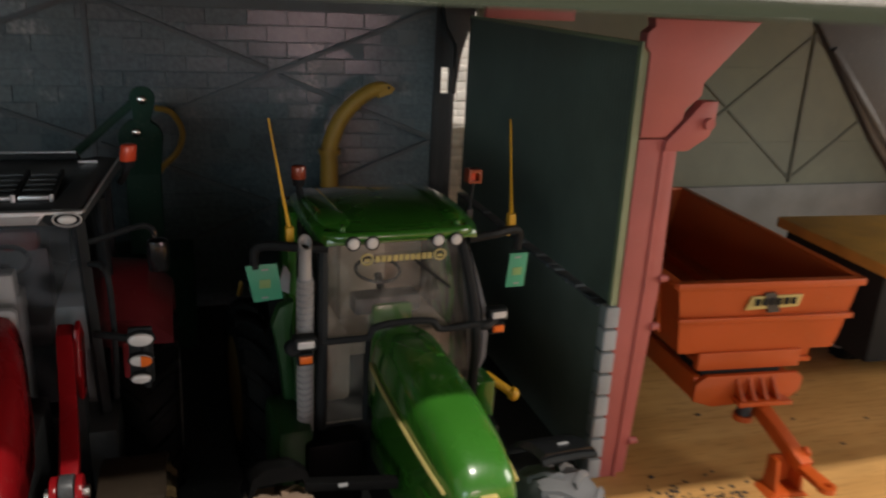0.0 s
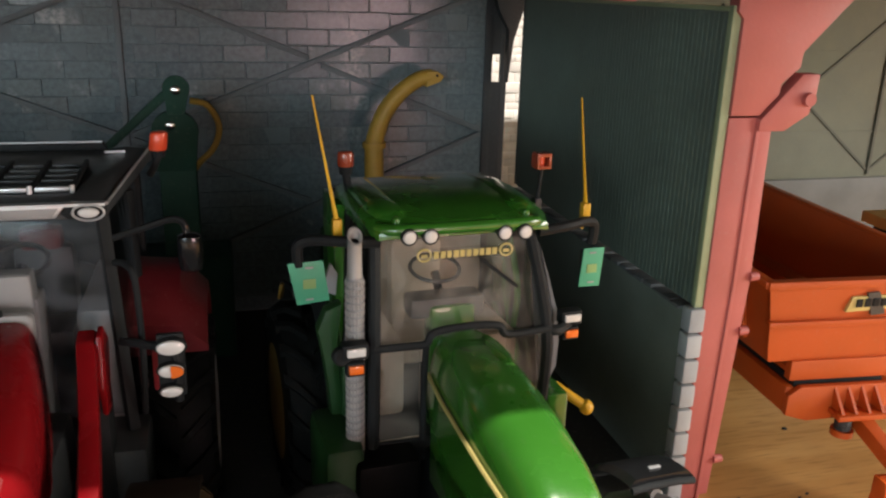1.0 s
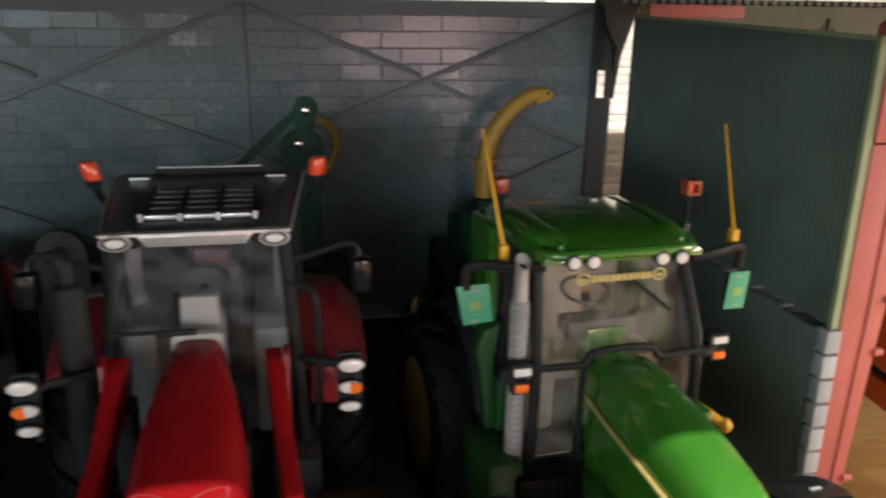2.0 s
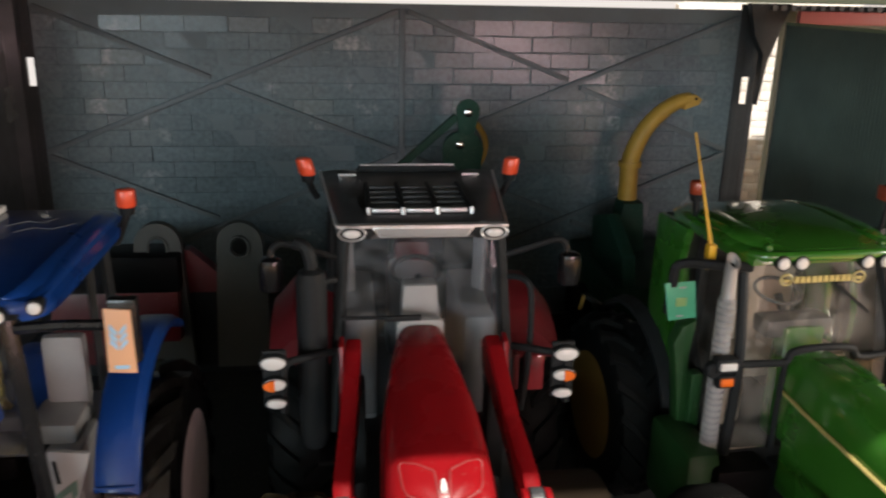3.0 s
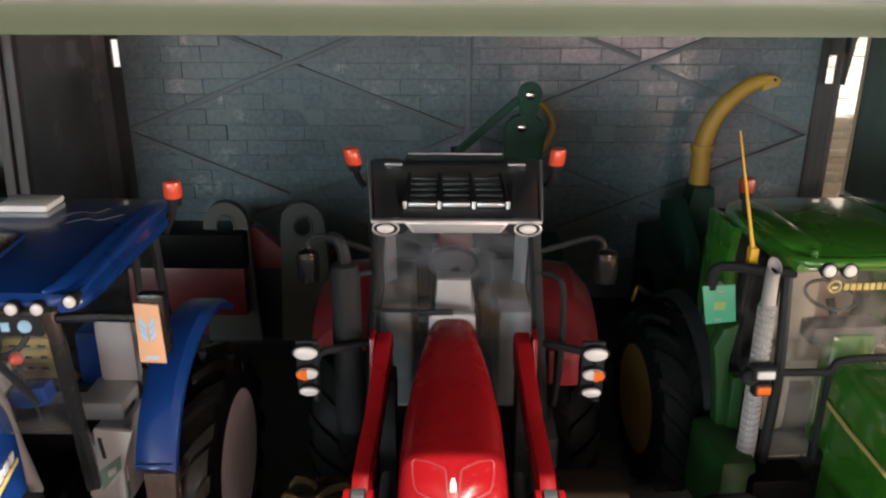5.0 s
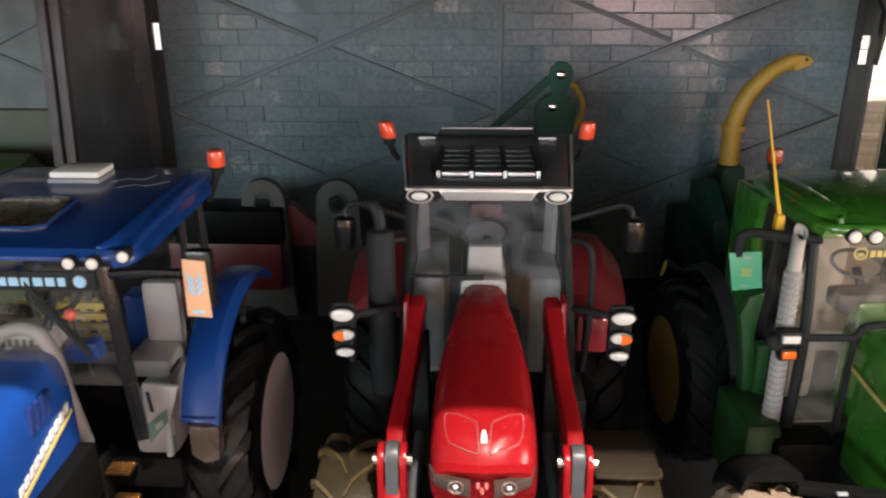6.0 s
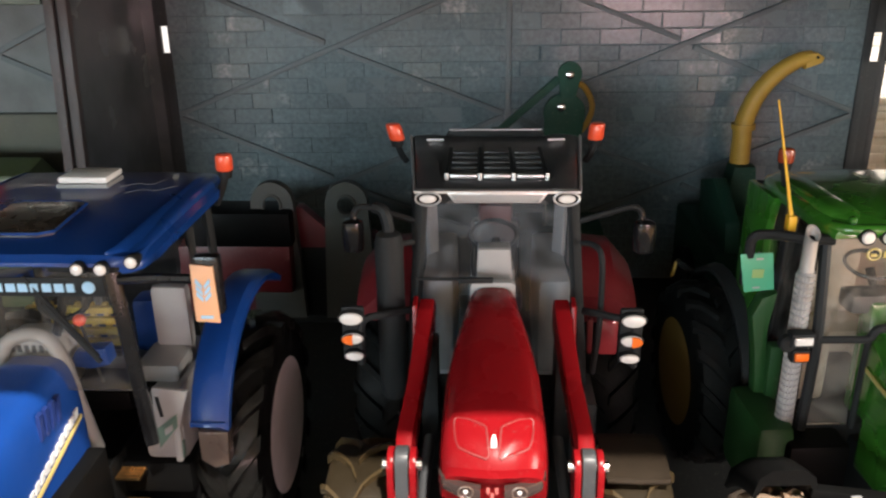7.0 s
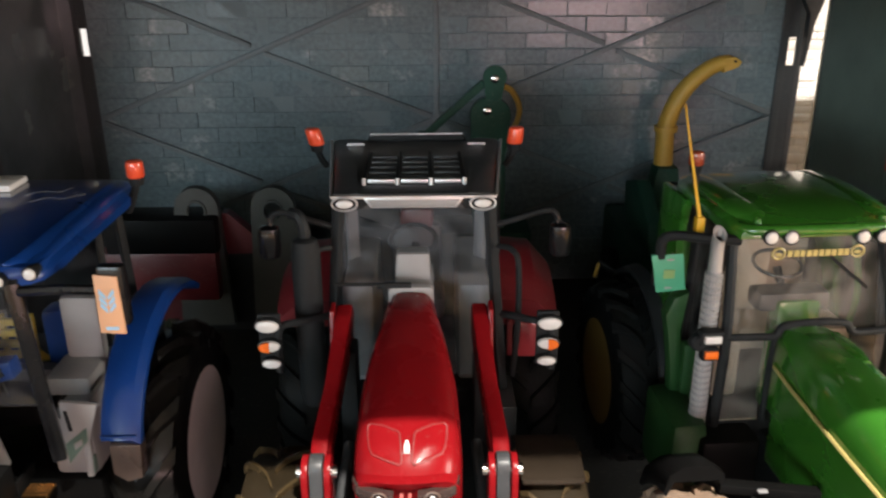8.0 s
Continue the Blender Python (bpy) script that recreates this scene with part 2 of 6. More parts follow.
M = dict(
    wood=wood_material("oak_board", (0.58, 0.325, 0.115), (0.48, 0.25, 0.077)),
    slate=block_material("slate_block", (0.130, 0.168, 0.182), (0.50, 0.49, 0.47), 0.0),
    slate_pale=block_material("slate_block_scuffed", (0.160, 0.190, 0.200), (0.52, 0.50, 0.475), 0.10),
    # slate slightly reddened: a trace of the rosy reflection put into the colour
    slate_sheen=block_material("slate_block_sheen_tint", (0.143, 0.170, 0.184), (0.26, 0.25, 0.25), 0.02),
    mortar=paint("grey_mortar", (0.124, 0.160, 0.172), 0.6, bump=0.4),
    brace=paint("dark_brace", (0.108, 0.130, 0.138), 0.55),
    post=paint("black_post", (0.032, 0.036, 0.039), 0.6),
    sheet=paint("ribbed_dark_green_sheet", (0.12, 0.155, 0.132), 0.45, var=0.2),
    sheet_west=paint("smooth_dark_grey_sheet", (0.105, 0.113, 0.12), 0.2, var=0.2, bump=0.02, dust=0.03, spec=0.35),
    sheet_edge=paint("pale_green_sheet_edge", (0.30, 0.36, 0.22), 0.55),
    lowwall=paint("dark_wall_face", (0.17, 0.205, 0.18), 0.7, bump=0.6),
    stone=paint("grey_quoin_stone", (0.36, 0.385, 0.41), 0.8, bump=0.8, fine=350.0, rand=0.12),
    stone_dark=paint("dark_coping_stone", (0.12, 0.13, 0.14), 0.85, bump=0.8, rand=0.2),
    stone_white=paint("pale_quoin_stone", (0.88, 0.83, 0.78), 0.8, bump=0.8, fine=350.0, rand=0.1),
    pillar=paint("rose_red_plastic", (0.42, 0.112, 0.102), 0.5, var=0.1, bump=0.3),
    panel=paint("olive_grey_panel", (0.155, 0.163, 0.120), 0.7, var=0.15, bump=0.5),
    panel_left=paint("pale_grey_panel", (0.165, 0.18, 0.18), 0.7, var=0.3, bump=0.5),
    panel_dark=paint("olive_brace", (0.10, 0.105, 0.08), 0.7),
    concrete=paint("grey_concrete", (0.21, 0.21, 0.205), 0.85, bump=0.7),
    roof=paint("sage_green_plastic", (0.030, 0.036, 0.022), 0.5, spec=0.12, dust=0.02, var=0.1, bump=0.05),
    white=paint("white_wall_paint", (0.8, 0.78, 0.75), 0.8),
    wallpaper=paint("greige_wall_paint", (0.80, 0.79, 0.77), 0.85),
    floor=paint("room_floor", (0.34, 0.29, 0.24), 0.6),
    green=paint("deep_green_paint", (0.032, 0.150, 0.015), 0.22, coat=0.9, var=0.1, bump=0.08, dust=0.05),
    # the tractor's green again, darkened in colour for the shaded fender and tank
    green_shaded=paint("green_plastic_shade_tone", (0.011, 0.052, 0.011), 0.45),
    blue_dark=paint("navy_plastic", (0.006, 0.02, 0.11), 0.5),
    jet=paint("jet_black_plastic", (0.009, 0.009, 0.010), 0.2, dust=0.02, spec=0.35, bump=0.05),
    smoked=paint("smoked_plastic", (0.034, 0.026, 0.021), 0.25, coat=0.35, var=0.5, big=120.0),
    green_dark=paint("dark_green_plastic", (0.012, 0.050, 0.032), 0.6, spec=0.2),
    yellow=paint("yellow_plastic", (0.68, 0.38, 0.02), 0.4),
    yellow_bright=paint("lemon_yellow_plastic", (0.85, 0.60, 0.08), 0.45),
    yellow_dull=paint("ochre_plastic", (0.44, 0.27, 0.04), 0.5, var=0.22),
    red=paint("scarlet_paint", (0.195, 0.005, 0.0075), 0.24, coat=0.0, spec=0.18, var=0.08, bump=0.08, dust=0.05),
    red_mesh=paint("scarlet_mesh", (0.19, 0.012, 0.012), 0.5, var=0.1, fine=1600.0, bump=0.8, dust=0.3),
    maroon=paint("maroon_plastic", (0.13, 0.009, 0.013), 0.45),
    blue=paint("royal_blue_paint", (0.0057, 0.039, 0.195), 0.32, coat=0.22, spec=0.3, var=0.08, bump=0.08, dust=0.05),
    ochre=paint("ochre_deck", (0.54, 0.29, 0.065), 0.55, var=0.2, bump=0.3),
    orange=paint("orange_paint", (0.44, 0.071, 0.008), 0.42, var=0.1, bump=0.2),
    black=paint("black_plastic", (0.018, 0.0195, 0.0205), 0.5, dust=0.015, spec=0.1),
    grey=paint("dark_grey_plastic", (0.042, 0.044, 0.047), 0.4),
    lgrey=paint("light_grey_plastic", (0.30, 0.295, 0.295), 0.5),
    beige=paint("beige_plastic", (0.50, 0.42, 0.34), 0.55),
    silver=paint("silver_paint", (0.62, 0.62, 0.63), 0.32, metal=0.7, bump=0.2),
    headlamp=paint("clear_headlamp", (0.085, 0.055, 0.05), 0.2, metal=0.5, coat=0.6, bump=0.0),
    chrome=paint("chrome", (0.8, 0.8, 0.8), 0.14, metal=1.0, bump=0.0),
    lens=paint("white_lens", (0.64, 0.62, 0.60), 0.25, coat=0.5, var=0.05, bump=0.0),
    amber=paint("amber_lens", (0.85, 0.16, 0.015), 0.25, coat=0.4, bump=0.0),
    beacon=paint("orange_beacon_plastic", (0.80, 0.085, 0.03), 0.3, coat=0.3, bump=0.0),
    beacon_brown=paint("brown_beacon_plastic", (0.30, 0.05, 0.02), 0.3, coat=0.3, bump=0.0),
    rubber=paint("black_rubber", (0.009, 0.010, 0.010), 0.5, bump=0.5, dust=0.008, spec=0.06),
    rubber_mud=paint("dusty_brown_rubber", (0.020, 0.0145, 0.008), 0.42, bump=0.5, dust=0.02, spec=0.12),
    # tread ridges: the brown rubber lightened to gold for the highlights on their edges
    rubber_ridge=paint("gold_highlight_brown_rubber", (0.050, 0.034, 0.016), 0.22, bump=0.3, dust=0.02, spec=0.45),
    rubber_block=paint("glossy_black_rubber", (0.009, 0.0088, 0.0082), 0.2, bump=0.4, dust=0.01, spec=0.3),
    mud_plate=paint("dusty_brown_plastic", (0.022, 0.016, 0.011), 0.5, dust=0.02, spec=0.08, var=0.3, bump=0.4),
    arch_black=paint("matt_black_plastic", (0.005, 0.005, 0.005), 0.4, dust=0.004, spec=0.05, bump=0.05),
    # glossy scarlet made paler and pinker: rosy lamp light put into the colour
    red_lit=paint("glossy_rose_lit_red_paint", (0.36, 0.045, 0.055), 0.2, coat=0.8, spec=0.5, bump=0.05, dust=0.05),
    rim_ochre=paint("ochre_wheel_disc", (0.21, 0.13, 0.03), 0.5),
    maroon_dark=paint("dark_maroon_plastic", (0.085, 0.007, 0.010), 0.5),
    shield=paint("matt_silver_shield", (0.36, 0.345, 0.335), 0.5, metal=0.25, bump=0.3),
    rim_plain=paint("plain_grey_rim", (0.66, 0.60, 0.60), 0.5),
    rubber_grey=paint("grey_rubber", (0.15, 0.15, 0.155), 0.65, bump=0.5),
    duct=paint("blue_grey_plastic", (0.11, 0.115, 0.13), 0.45),
    foot=paint("brown_chromed_plastic", (0.16, 0.115, 0.095), 0.28, metal=0.4, var=0.3),
    rubber_tan=paint("dusty_tan_rubber", (0.24, 0.165, 0.115), 0.65, bump=0.5),
    mauve=paint("mauve_brown_plastic", (0.062, 0.050, 0.051), 0.55),
    rim_grey=paint("grey_rim", (0.50, 0.48, 0.48), 0.45),
    sticker=paint("grey_green_sticker", (0.10, 0.17, 0.14), 0.4, var=0.1),
    card_green=paint("mint_green_card", (0.06, 0.34, 0.20), 0.4, var=0.06),
    card_orange=paint("salmon_card", (0.66, 0.36, 0.20), 0.45, var=0.1),
    mark_blue=paint("pale_blue_mark", (0.30, 0.50, 0.68), 0.4),
    mark_yellow=paint("pale_gold_mark", (0.52, 0.42, 0.15), 0.4),
    mark_dull=paint("dull_gold_print", (0.22, 0.36, 0.13), 0.4),
    mark_white=paint("white_mark", (0.5, 0.5, 0.49), 0.5),
    # gold lamp glints on the steps, put into a rough brassy metal colour
    brass_glint=paint("brassy_glint_step", (0.36, 0.21, 0.085), 0.2, metal=0.95, var=0.5, big=160.0, bump=1.0, fine=260.0),
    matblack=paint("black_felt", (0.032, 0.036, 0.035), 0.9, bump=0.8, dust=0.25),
    lug=paint("dull_grey_plastic", (0.068, 0.073, 0.067), 0.7),
    mgrey=paint("mid_grey_plastic", (0.25, 0.25, 0.255), 0.5),
    olive=paint("olive_plastic", (0.06, 0.085, 0.03), 0.5),
    crumb=paint("dark_crumb", (0.03, 0.028, 0.027), 0.7, rand=0.4),
    glass=glass_material("clear_pane", (0.94, 0.95, 0.95), 0.012),
    # stronger films: pale reflections on the cab glass put into the colour
    glass_hazy=glass_material("veiled_pane", (0.86, 0.87, 0.88), 0.034, (0.42, 0.46, 0.52)),
    glass_milky=glass_material("milky_veil_pane", (0.92, 0.91, 0.89), 0.075, (0.54, 0.49, 0.44)),
    glass_beige=glass_material("beige_veil_pane", (0.93, 0.92, 0.90), 0.022, (0.52, 0.47, 0.41)),
    sky=glow_material("bright_day", (1.0, 0.92, 0.86), 0.85),
)


# ---- building helpers (all in the metres of the real machines) ----
def B():
    return bmesh.new()


def box(bm, x0, x1, y0, y1, z0, z1, bev=0.0, seg=2):
    r = bmesh.ops.create_cube(bm, size=1.0)
    for v in r["verts"]:
        v.co = Vector((x0 + (v.co.x + 0.5) * (x1 - x0), y0 + (v.co.y + 0.5) * (y1 - y0), z0 + (v.co.z + 0.5) * (z1 - z0)))
    if bev:
        es = list({e for v in r["verts"] for e in v.link_edges})
        bmesh.ops.bevel(bm, geom=es, offset=min(bev, 0.45 * min(abs(x1 - x0), abs(y1 - y0), abs(z1 - z0))), segments=seg, affect="EDGES", profile=0.6)
    return bm


def prism(bm, pts, axis, a, b, bev=0.0):
    """A polygon, given in the two other axes in their order, pushed along axis from a to b."""
    def at(p, h):
        return {"x": (h, p[0], p[1]), "y": (p[0], h, p[1]), "z": (p[0], p[1], h)}[axis]

    lo, hi = [bm.verts.new(at(p, a)) for p in pts], [bm.verts.new(at(p, b)) for p in pts]
    fs = [bm.faces.new(lo), bm.faces.new(hi)]
    n = len(pts)
    for i in range(n):
        fs.append(bm.faces.new((lo[i], lo[(i + 1) % n], hi[(i + 1) % n], hi[i])))
    bmesh.ops.recalc_face_normals(bm, faces=fs)
    if bev:
        bmesh.ops.bevel(bm, geom=list({e for f in fs for e in f.edges}), offset=bev, segments=2, affect="EDGES", profile=0.6)
    return bm


def loft(bm, rings, cap=True):
    vs = [[bm.verts.new(p) for p in ring] for ring in rings]
    n, fs = len(rings[0]), []
    for a, b in zip(vs, vs[1:]):
        for i in range(n):
            fs.append(bm.faces.new((a[i], a[(i + 1) % n], b[(i + 1) % n], b[i])))
    if cap:
        fs += [bm.faces.new(vs[0]), bm.faces.new(vs[-1])]
    bmesh.ops.recalc_face_normals(bm, faces=fs)
    return bm


def circle(c, u, v, r, n, r2=None):
    c, u, v = Vector(c), Vector(u), Vector(v)
    return [c + u * r * math.cos(2 * math.pi * i / n) + v * (r2 or r) * math.sin(2 * math.pi * i / n) for i in range(n)]


def frame_of(d):
    d = Vector(d).normalized()
    u = d.cross(Vector((0, 0, 1)))
    u = Vector((1, 0, 0)) if u.length < 1e-4 else u.normalized()
    return d, u, d.cross(u)


def cyl(bm, p, q, r, r2=None, n=16):
    d, u, v = frame_of(Vector(q) - Vector(p))
    return loft(bm, [circle(p, u, v, r, n), circle(q, u, v, r if r2 is None else r2, n)])


def tube(bm, pts, r, n=8, squash=1.0):
    """A bent tube; r may be a number or one a point."""
    pts = [Vector(p) for p in pts]
    rings, last = [], None
    for i, p in enumerate(pts):
        d = (pts[min(i + 1, len(pts) - 1)] - pts[max(i - 1, 0)]).normalized()
        if last is None:
            d, u, v = frame_of(d)
        else:
            u = (last - d * last.dot(d)).normalized()
            v = d.cross(u)
        last = u
        rr = r[i] if isinstance(r, (list, tuple)) else r
        rings.append(circle(p, u, v, rr, n, rr * squash))
    return loft(bm, rings)


def bar(bm, p, q, w, h, bev=0.0):
    """A straight square-edged bar from p to q: w across, h the other way."""
    d, u, v = frame_of(Vector(q) - Vector(p))
    rings = [[Vector(c) + u * sx * w / 2 + v * sz * h / 2 for sx, sz in ((-1, -1), (1, -1), (1, 1), (-1, 1))] for c in (p, q)]
    n0 = len(bm.edges)
    loft(bm, rings)
    if bev:
        bm.edges.ensure_lookup_table()
        bmesh.ops.bevel(bm, geom=[e for e in bm.edges][n0:], offset=bev, segments=2, affect="EDGES", profile=0.6)
    return bm


def curve_pts(pts, n=6):
    """Catmull-Rom through the points."""
    pts = [Vector(p) for p in pts]
    out = []
    for i in range(len(pts) - 1):
        a, b, c, d = pts[max(i - 1, 0)], pts[i], pts[i + 1], pts[min(i + 2, len(pts) - 1)]
        for k in range(n):
            t = k / n
            out.append(0.5 * (2 * b + (c - a) * t + (2 * a - 5 * b + 4 * c - d) * t * t + (3 * b - a - 3 * c + d) * t ** 3))
    return out + [pts[-1]]


def arch_ring(y, cx, hw, z0, z1, power=3.0, n=20):
    """A bonnet's section at y: flat below at z0, rounded over to z1."""
    ring = []
    for i in range(n + 1):
        a = math.pi * i / n
        c, s = math.cos(a), math.sin(a)
        ring.append((cx + hw * math.copysign(abs(c) ** (2 / power), c), y, z0 + (z1 - z0) * abs(s) ** (2 / power)))
    return ring


def part(name, bm, material, parent=None, label="", smooth=38):
    me = bpy.data.meshes.new(name)
    for v in bm.verts:
        v.co *= K
    bmesh.ops.recalc_face_normals(bm, faces=list(bm.faces))
    bm.to_mesh(me)
    bm.free()
    me.materials.append(M[material] if isinstance(material, str) else material)
    if smooth:
        me.shade_smooth()
        me.set_sharp_from_angle(angle=radians(smooth))
    ob = new(name, me)
    ob.parent = parent
    if label:
        ob["label"] = label
    return ob


def thing(name, label, category, x=0.0, y=0.0, z=0.0, turn=0.0, group=""):
    ob = new(name)
    ob.empty_display_size = 0.01
    ob.matrix_basis = pose(x * K, y * K, z * K, 0, 0, turn)
    return tagged(ob, label, category, group)


def structure(ob, label, category):
    return tagged(ob, label, category, kind="structure")


def bar_row(parent, material, x, z, w, h, count, rnd, slant=0.0, axis_y=0.0, depth=0.012):
    """A row of plain bars in place of lettering, in the plane y = axis_y; each bar is a part."""
    step = w / count
    for i in range(count):
        x0 = x + i * step + step * 0.1
        x1 = x + (i + 1) * step - step * rnd.uniform(0.12, 0.3)
        part("mark_bar", box(B(), x0, x1, axis_y - depth, axis_y, z + slant * (x0 - x), z + h + slant * (x0 - x)), material, parent)


# ---- the room round the shed ----
table = structure(part("ground", box(B(), -46, 46, -26, 20, -0.8, 0, 0.05), "wood"), "oak-look wooden table that the toy farm shed stands on", "table top")
for x in (-43.5, 43.5):
    for y in (-23.5, 17.5):
        part("leg", box(B(), x - 1.0, x + 1.0, y - 1.0, y + 1.0, -24, -0.8, 0.1), "wood", table)
structure(part("floor", box(B(), -72, 72, -62, 38, -24.5, -24), "floor"), "brown room floor below the board", "floor")
structure(part("ceiling", box(B(), -72, 72, -62, 38, 52, 53), "wallpaper"), "white painted room ceiling", "ceiling")
structure(part("wall_west", box(B(), -73, -72, -62, 38, -24, 52), "wallpaper"), "greige painted room wall", "wall")
structure(part("wall_south", box(B(), -72, 72, -63, -62, -24, 52), "wallpaper"), "greige painted room wall", "wall")
wbm = B()
box(wbm, 72, 73, -62, -46, -24, 52)
box(wbm, 72, 73, -14, 38, -24, 52)
box(wbm, 72, 73, -46, -14, -24, 0)
box(wbm, 72, 73, -46, -14, 30, 52)
structure(part("wall_east", wbm, "wallpaper"), "greige room wall with a window opening", "wall")
wbm = B()
box(wbm, -72, -24, 30, 31, -24, 52)
box(wbm, 26, 72, 30, 31, -24, 52)
box(wbm, -24, 26, 30, 31, -24, -2)
box(wbm, -24, 26, 30, 31, 5.6, 52)
structure(part("wall_north", wbm, "wallpaper"), "greige room wall with a low wide window", "wall")
structure(part("backdrop", box(B(), -30, 32, 36, 36.2, -8, 7), "sky"), "bright daylight outside the low window", "sky")

# the unseen front stretch is added to keep lit wood out of the windscreens
structure(part("floor_shed", box(B(), -22.0, 6.02, -14.0, 6.9, 0.002, 0.02), "matblack"), "black felt mat under the parked tractors, extended unseen in front against wood reflections", "floor")

# ---- shed: walls ----
WY = 6.8
rnd = random.Random(4)
wall_mid = structure(part("wall_shed_middle", box(B(), -5.12, 5.74, WY - 0.004, WY + 0.16, 0, 5.17), "mortar"), "dark slate-blue block wall with black cross braces", "wall")


def brace(parent, p, q, w=0.075, y=WY, name="brace"):
    return part(name, bar(B(), (p[0], y - 0.05, p[1]), (q[0], y - 0.05, q[1]), 0.06, w, 0.012), "brace", parent)


for cx in (-2.5, 3.05):
    for z0, z1 in ((2.92, 5.06), (0.7, 2.86)):
        x0, x1 = (-5.06, 0.22) if cx < 0 else (0.38, 5.7)
        brace(wall_mid, (x0, z0), (x1, z1))
        brace(wall_mid, (x0, z1), (cx - 0.1, (z0 + z1) / 2 + 0.06))
        brace(wall_mid, (cx + 0.1, (z0 + z1) / 2 - 0.06), (x1, z0))
part("cover_strip", box(B(), 0.26, 0.34, WY - 0.06, WY + 0.02, 0, 5.1, 0.012), "brace", wall_mid)

# slotted posts at both ends: a bright slot stands open in each
for nm, xs, z0, z1 in (("end_post_east", ((5.74, 5.87), (6.01, 6.12)), 3.68, 4.12), ("end_post_west", ((-5.32, -5.24), (-5.12, -5.11)), 3.90, 4.32)):
    pb = B()
    lo, hi = xs[0][0], xs[1][1]
    for a, b in xs:
        box(pb, a, b, WY - 0.03, WY + 0.05, 0, 5.26, 0.01)
    box(pb, xs[0][1], xs[1][0], WY - 0.025, WY + 0.045, 0, z0)
    box(pb, xs[0][1], xs[1][0], WY - 0.025, WY + 0.045, z1, 5.26)
    structure(part(nm, pb, "post"), "black wall post with an open bright slot", "post")
structure(part("trim_east", prism(B(), ((5.74, 5.28), (6.42, 5.28), (6.30, 4.95), (6.20, 4.62), (6.12, 4.35), (6.05, 3.7), (6.03, 3.7), (6.03, 4.5), (5.86, 4.8)), "y", WY - 0.3, WY - 0.14, 0.01), "post"), "black gusset at the head of the post", "trim")

structure(part("post_cover_west", box(B(), -5.56, -5.32, WY - 0.02, WY + 0.05, 0, 5.26), "sheet_west"), "dark grey cover strip beside the slotted post", "trim")

# olive back panel of the bay with the trailer, and a paler one in the other bay
wall_e = structure(part("wall_shed_east", box(B(), 6.5, 17.4, WY, WY + 0.16, 1.9, 5.16), "panel"), "olive-grey shed back panel with moulded cross braces", "wall")
for x0, x1 in ((6.6, 9.9), (9.98, 13.42), (13.5, 17.0)):
    for p, q in (((x0, 2.05), (x1, 4.85)), ((x0, 4.85), ((x0 + x1) / 2 - 0.05, 3.5)), (((x0 + x1) / 2 + 0.05, 3.4), (x1, 2.05))):
        part("brace", bar(B(), (p[0], WY - 0.015, p[1]), (q[0], WY - 0.015, q[1]), 0.03, 0.05, 0.008), "panel_dark", wall_e)
    part("cover_strip", box(B(), x1 + 0.01, x1 + 0.07, WY - 0.05, WY + 0.01, 1.95, 4.98, 0.008), "panel_dark", wall_e)
for zz in (2.75, 4.2):
    part("rail", box(B(), 6.55, 17.3, WY - 0.02, WY + 0.01, zz, zz + 0.03), "panel", wall_e)
structure(part("baseboard", box(B(), 6.5, 17.4, WY - 0.1, WY + 0.2, 0, 1.9, 0.02), "concrete"), "grey concrete-look base wall of the shed", "wall")
wall_w = structure(part("wall_shed_west", box(B(), -17.4, -5.565, WY + 0.003, WY + 0.16, 0, 5.0), "panel_left"), "pale grey shed back panel with cross braces", "wall")
for x0, x1 in ((-10.2, -5.8), (-14.8, -10.4)):
    for p, q in (((x0, 2.9), (x1, 4.95)), ((x0, 4.95), ((x0 + x1) / 2 - 0.08, 3.98)), (((x0 + x1) / 2 + 0.08, 3.86), (x1, 2.9))):
        part("brace", bar(B(), (p[0], WY - 0.03, p[1]), (q[0], WY - 0.03, q[1]), 0.05, 0.09, 0.01), "brace", wall_w)
structure(part("wall_shed_end_west", box(B(), -17.6, -17.4, -1.0, WY + 0.16, 0, 5.0), "sheet"), "dark end wall of the shed", "wall")
structure(part("wall_shed_end_east", box(B(), 17.4, 17.6, 3.0, WY + 0.16, 0, 5.0), "panel"), "olive end wall of the shed", "wall")

# roof: one thin ribbed plastic sheet that falls slightly to the back
rb = B()
EY, EZ, BZ = -3.0, 5.385, 5.28
slope = (BZ - EZ) / (7.3 - EY)
loft(rb, [[(x, EY, EZ), (x, EY + 0.03, EZ + 0.035), (x, EY + 0.16, EZ + 0.09), (x, EY + 0.32, EZ + 0.10), (x, 7.3, BZ + 0.10), (x, 7.3, BZ), (x, EY + 0.2, EZ + 0.02 + 0.2 * slope)] for x in (-18.0, 18.0)])
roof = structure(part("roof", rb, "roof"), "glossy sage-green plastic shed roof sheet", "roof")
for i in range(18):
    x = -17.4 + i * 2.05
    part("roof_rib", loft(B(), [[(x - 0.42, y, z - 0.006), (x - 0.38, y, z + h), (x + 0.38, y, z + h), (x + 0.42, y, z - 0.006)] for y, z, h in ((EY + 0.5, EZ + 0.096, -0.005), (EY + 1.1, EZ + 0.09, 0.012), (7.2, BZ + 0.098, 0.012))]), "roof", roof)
cb = B()
for i in range(40):
    x = 6.1 + i * 0.16
    cyl(cb, (x, WY - 0.35, 5.22), (x, WY + 0.3, 5.20), 0.05, n=6)
tagged(part("corrugated_strip", cb, "concrete"), "row of pale corrugated roof ends above the back panel", "roof edge", kind="structure")

# ---- partitions ----
PX = 6.0
